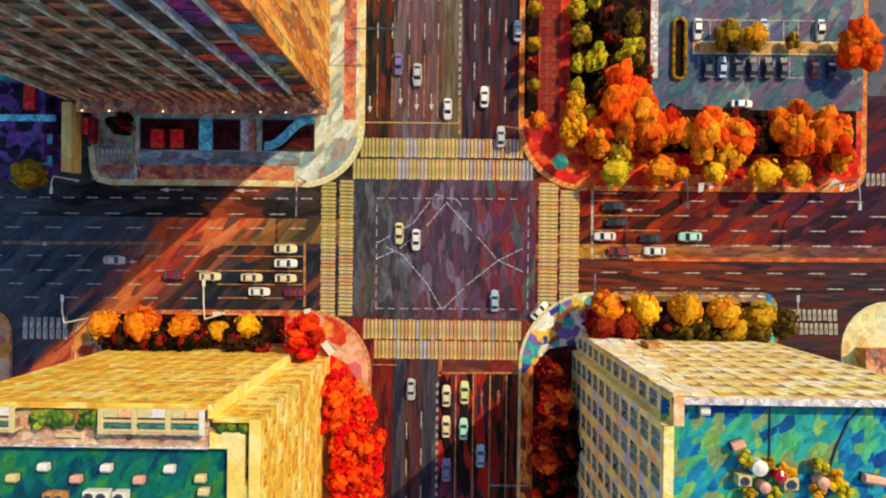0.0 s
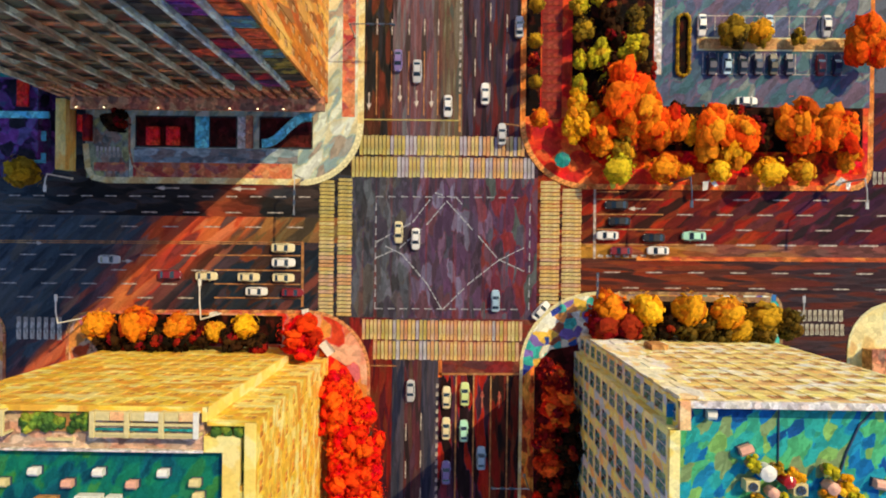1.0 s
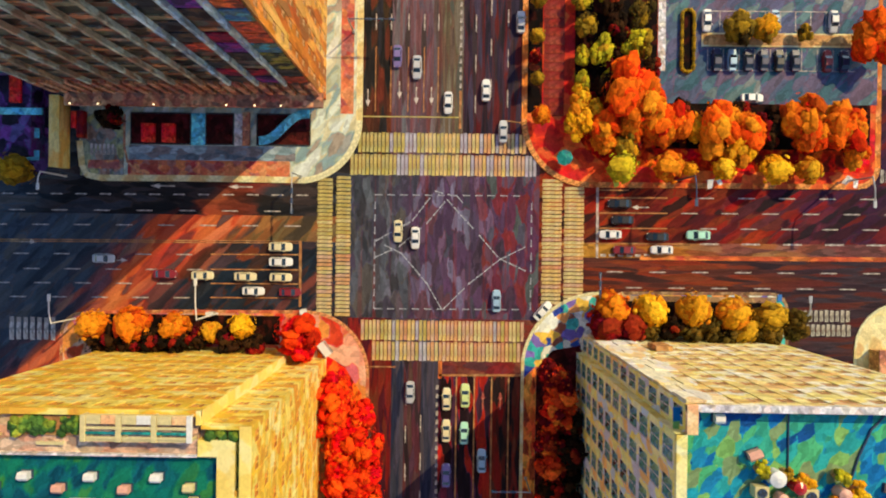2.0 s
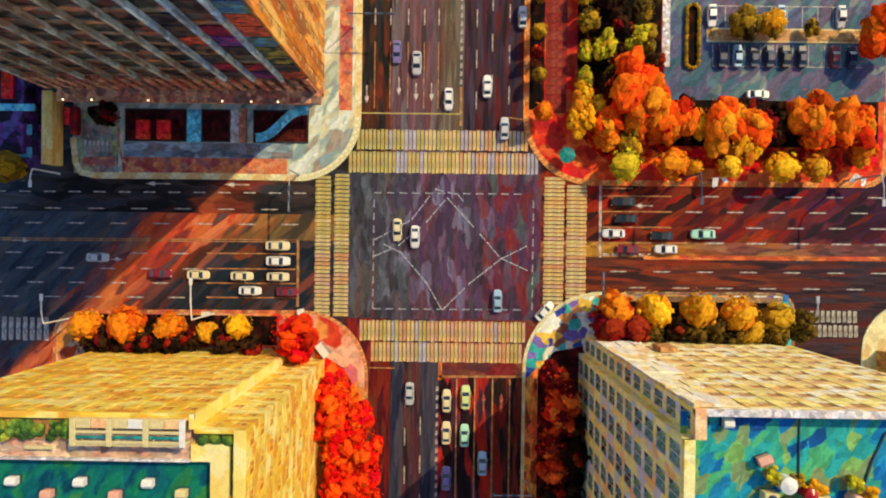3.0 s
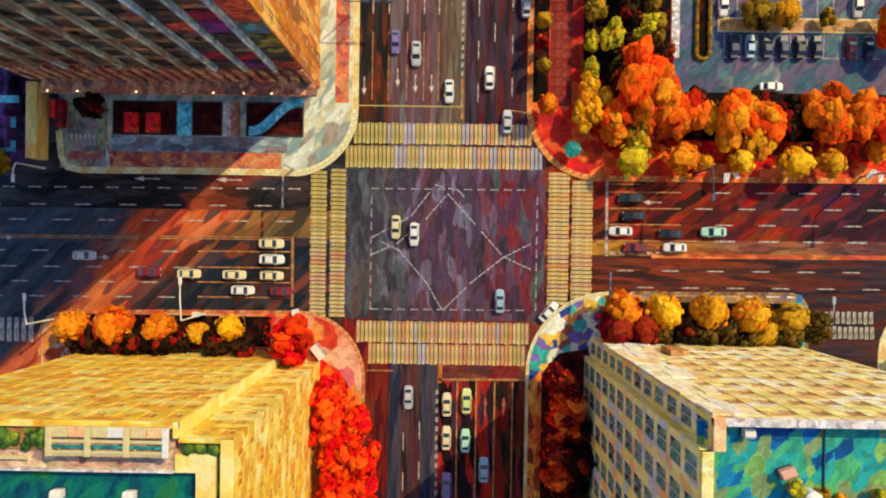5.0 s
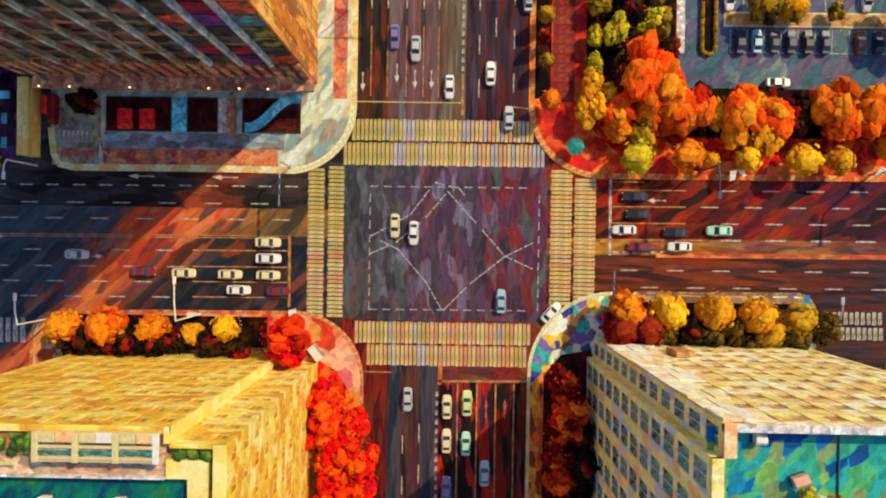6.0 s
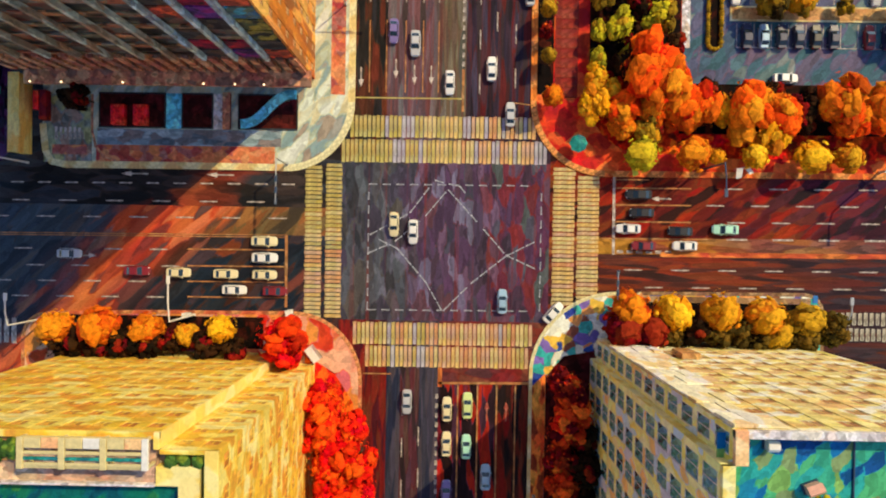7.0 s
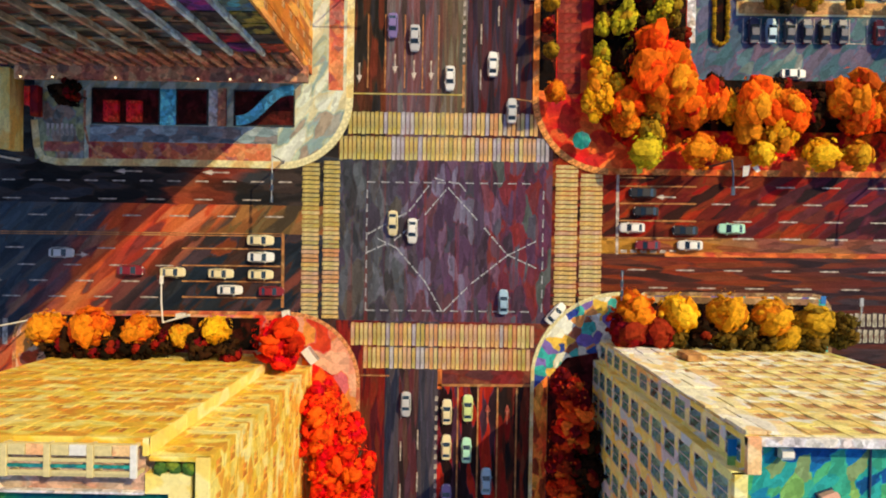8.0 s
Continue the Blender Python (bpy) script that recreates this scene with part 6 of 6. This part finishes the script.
street_lamp(62.0, -10.6, 0, 8.0, 2.4)
signal_mast(-26.4, 12.8, 180)
signal_mast(-17.0, 39.5, -90, arm=8.0, arm_mat=M_DARKSTEEL)
signal_mast(15.6, -42.0, 90, arm=6.5)
signal_mast(27.2, -10.0, 0, arm=6.0)


def cabinet(x, y, turn, w, d, h, label):
    t = thing("utility_cabinet", (x, y, 0.15), turn, label, "cabinet", "cabinets on the pavement")
    part("plinth", boxes((-w / 2 - 0.08, w / 2 + 0.08, -d / 2 - 0.08, d / 2 + 0.08, 0, 0.15)), M_CONC, t)
    part("case", bevelled(boxes((-w / 2, w / 2, -d / 2, d / 2, 0.15, h)), 0.04), M_WHITE, t)
    part("lid", bevelled(boxes((-w / 2 - 0.06, w / 2 + 0.06, -d / 2 - 0.06, d / 2 + 0.06, h, h + 0.08)), 0.02), M_WHITE, t)
    part("door", boxes((-w / 2 + 0.1, w / 2 - 0.1, d / 2, d / 2 + 0.03, 0.3, h - 0.1)), M_STEEL, t)


cabinet(-21.4, -18.7, -52, 2.6, 1.2, 1.7, "white utility cabinet on the rose paving")
cabinet(-25.4, -12.4, 10, 0.9, 1.8, 1.5, "white utility cabinet by the kerb")
cabinet(-42.6, -12.6, 0, 1.0, 0.7, 1.5, "small white utility cabinet among the trees")


def awning(x, y, turn, material, label):
    """A thin post with two folded panels."""
    t = thing("folded_awning", (x, y, 0.15), turn, label, "awning", "folded awnings along the kerb")
    part("post", tubes(((0, 0, 0), (0, 0, 3.2), 0.06, 0.05, 8)), M_STEEL, t)
    for k in (-1, 1):
        q = [Vector(p) for p in ((0.05 * k, 0.1, 3.1), (1.0 * k, -0.2, 2.9), (1.5 * k, 1.4, 2.6), (0.7 * k, 1.5, 2.8))]
        part("panel", loft([[p - Vector((0, 0, 0.02)) for p in q], [p + Vector((0, 0, 0.02)) for p in q]]), material, t)


awning(47.9, 13.0, 200, M_WHITE, "white folded awning panels on a thin post")
awning(72.6, 13.4, 160, M_PALESTONE, "pinkish white folded awning panels on a thin post")
awning(31.0, 13.2, 210, M_LIMESAIL, "lime-green folded awning panels on a thin post")
sgn = thing("sign_board", (60.2, -8.6, 0.15), 0, "blue sign board on a steel post", "sign")
part("post", tubes(((0, 0, 0), (0, 0, 2.4), 0.06, 0.06, 8)), M_STEEL, sgn)
part("board", bevelled(boxes((-0.4, 0.4, -0.12, 1.1, 2.4, 2.55)), 0.03), M_SIGNBLUE, sgn, "plain blue board")
par = thing("parasol", (21.6, 16.6, 0.15), 0, "teal parasol standing on the red corner paving", "parasol")
part("foot", tubes(((0, 0, 0), (0, 0, 0.12), 0.35, 0.3, 12)), M_CONC, par)
part("pole", tubes(((0, 0, 0.12), (0, 0, 2.6), 0.04, 0.03, 8)), M_STEEL, par)
part("canopy", tubes(((0, 0, 2.1), (0, 0, 2.6), 1.5, 0.08, 8)), M_TEAL, par)
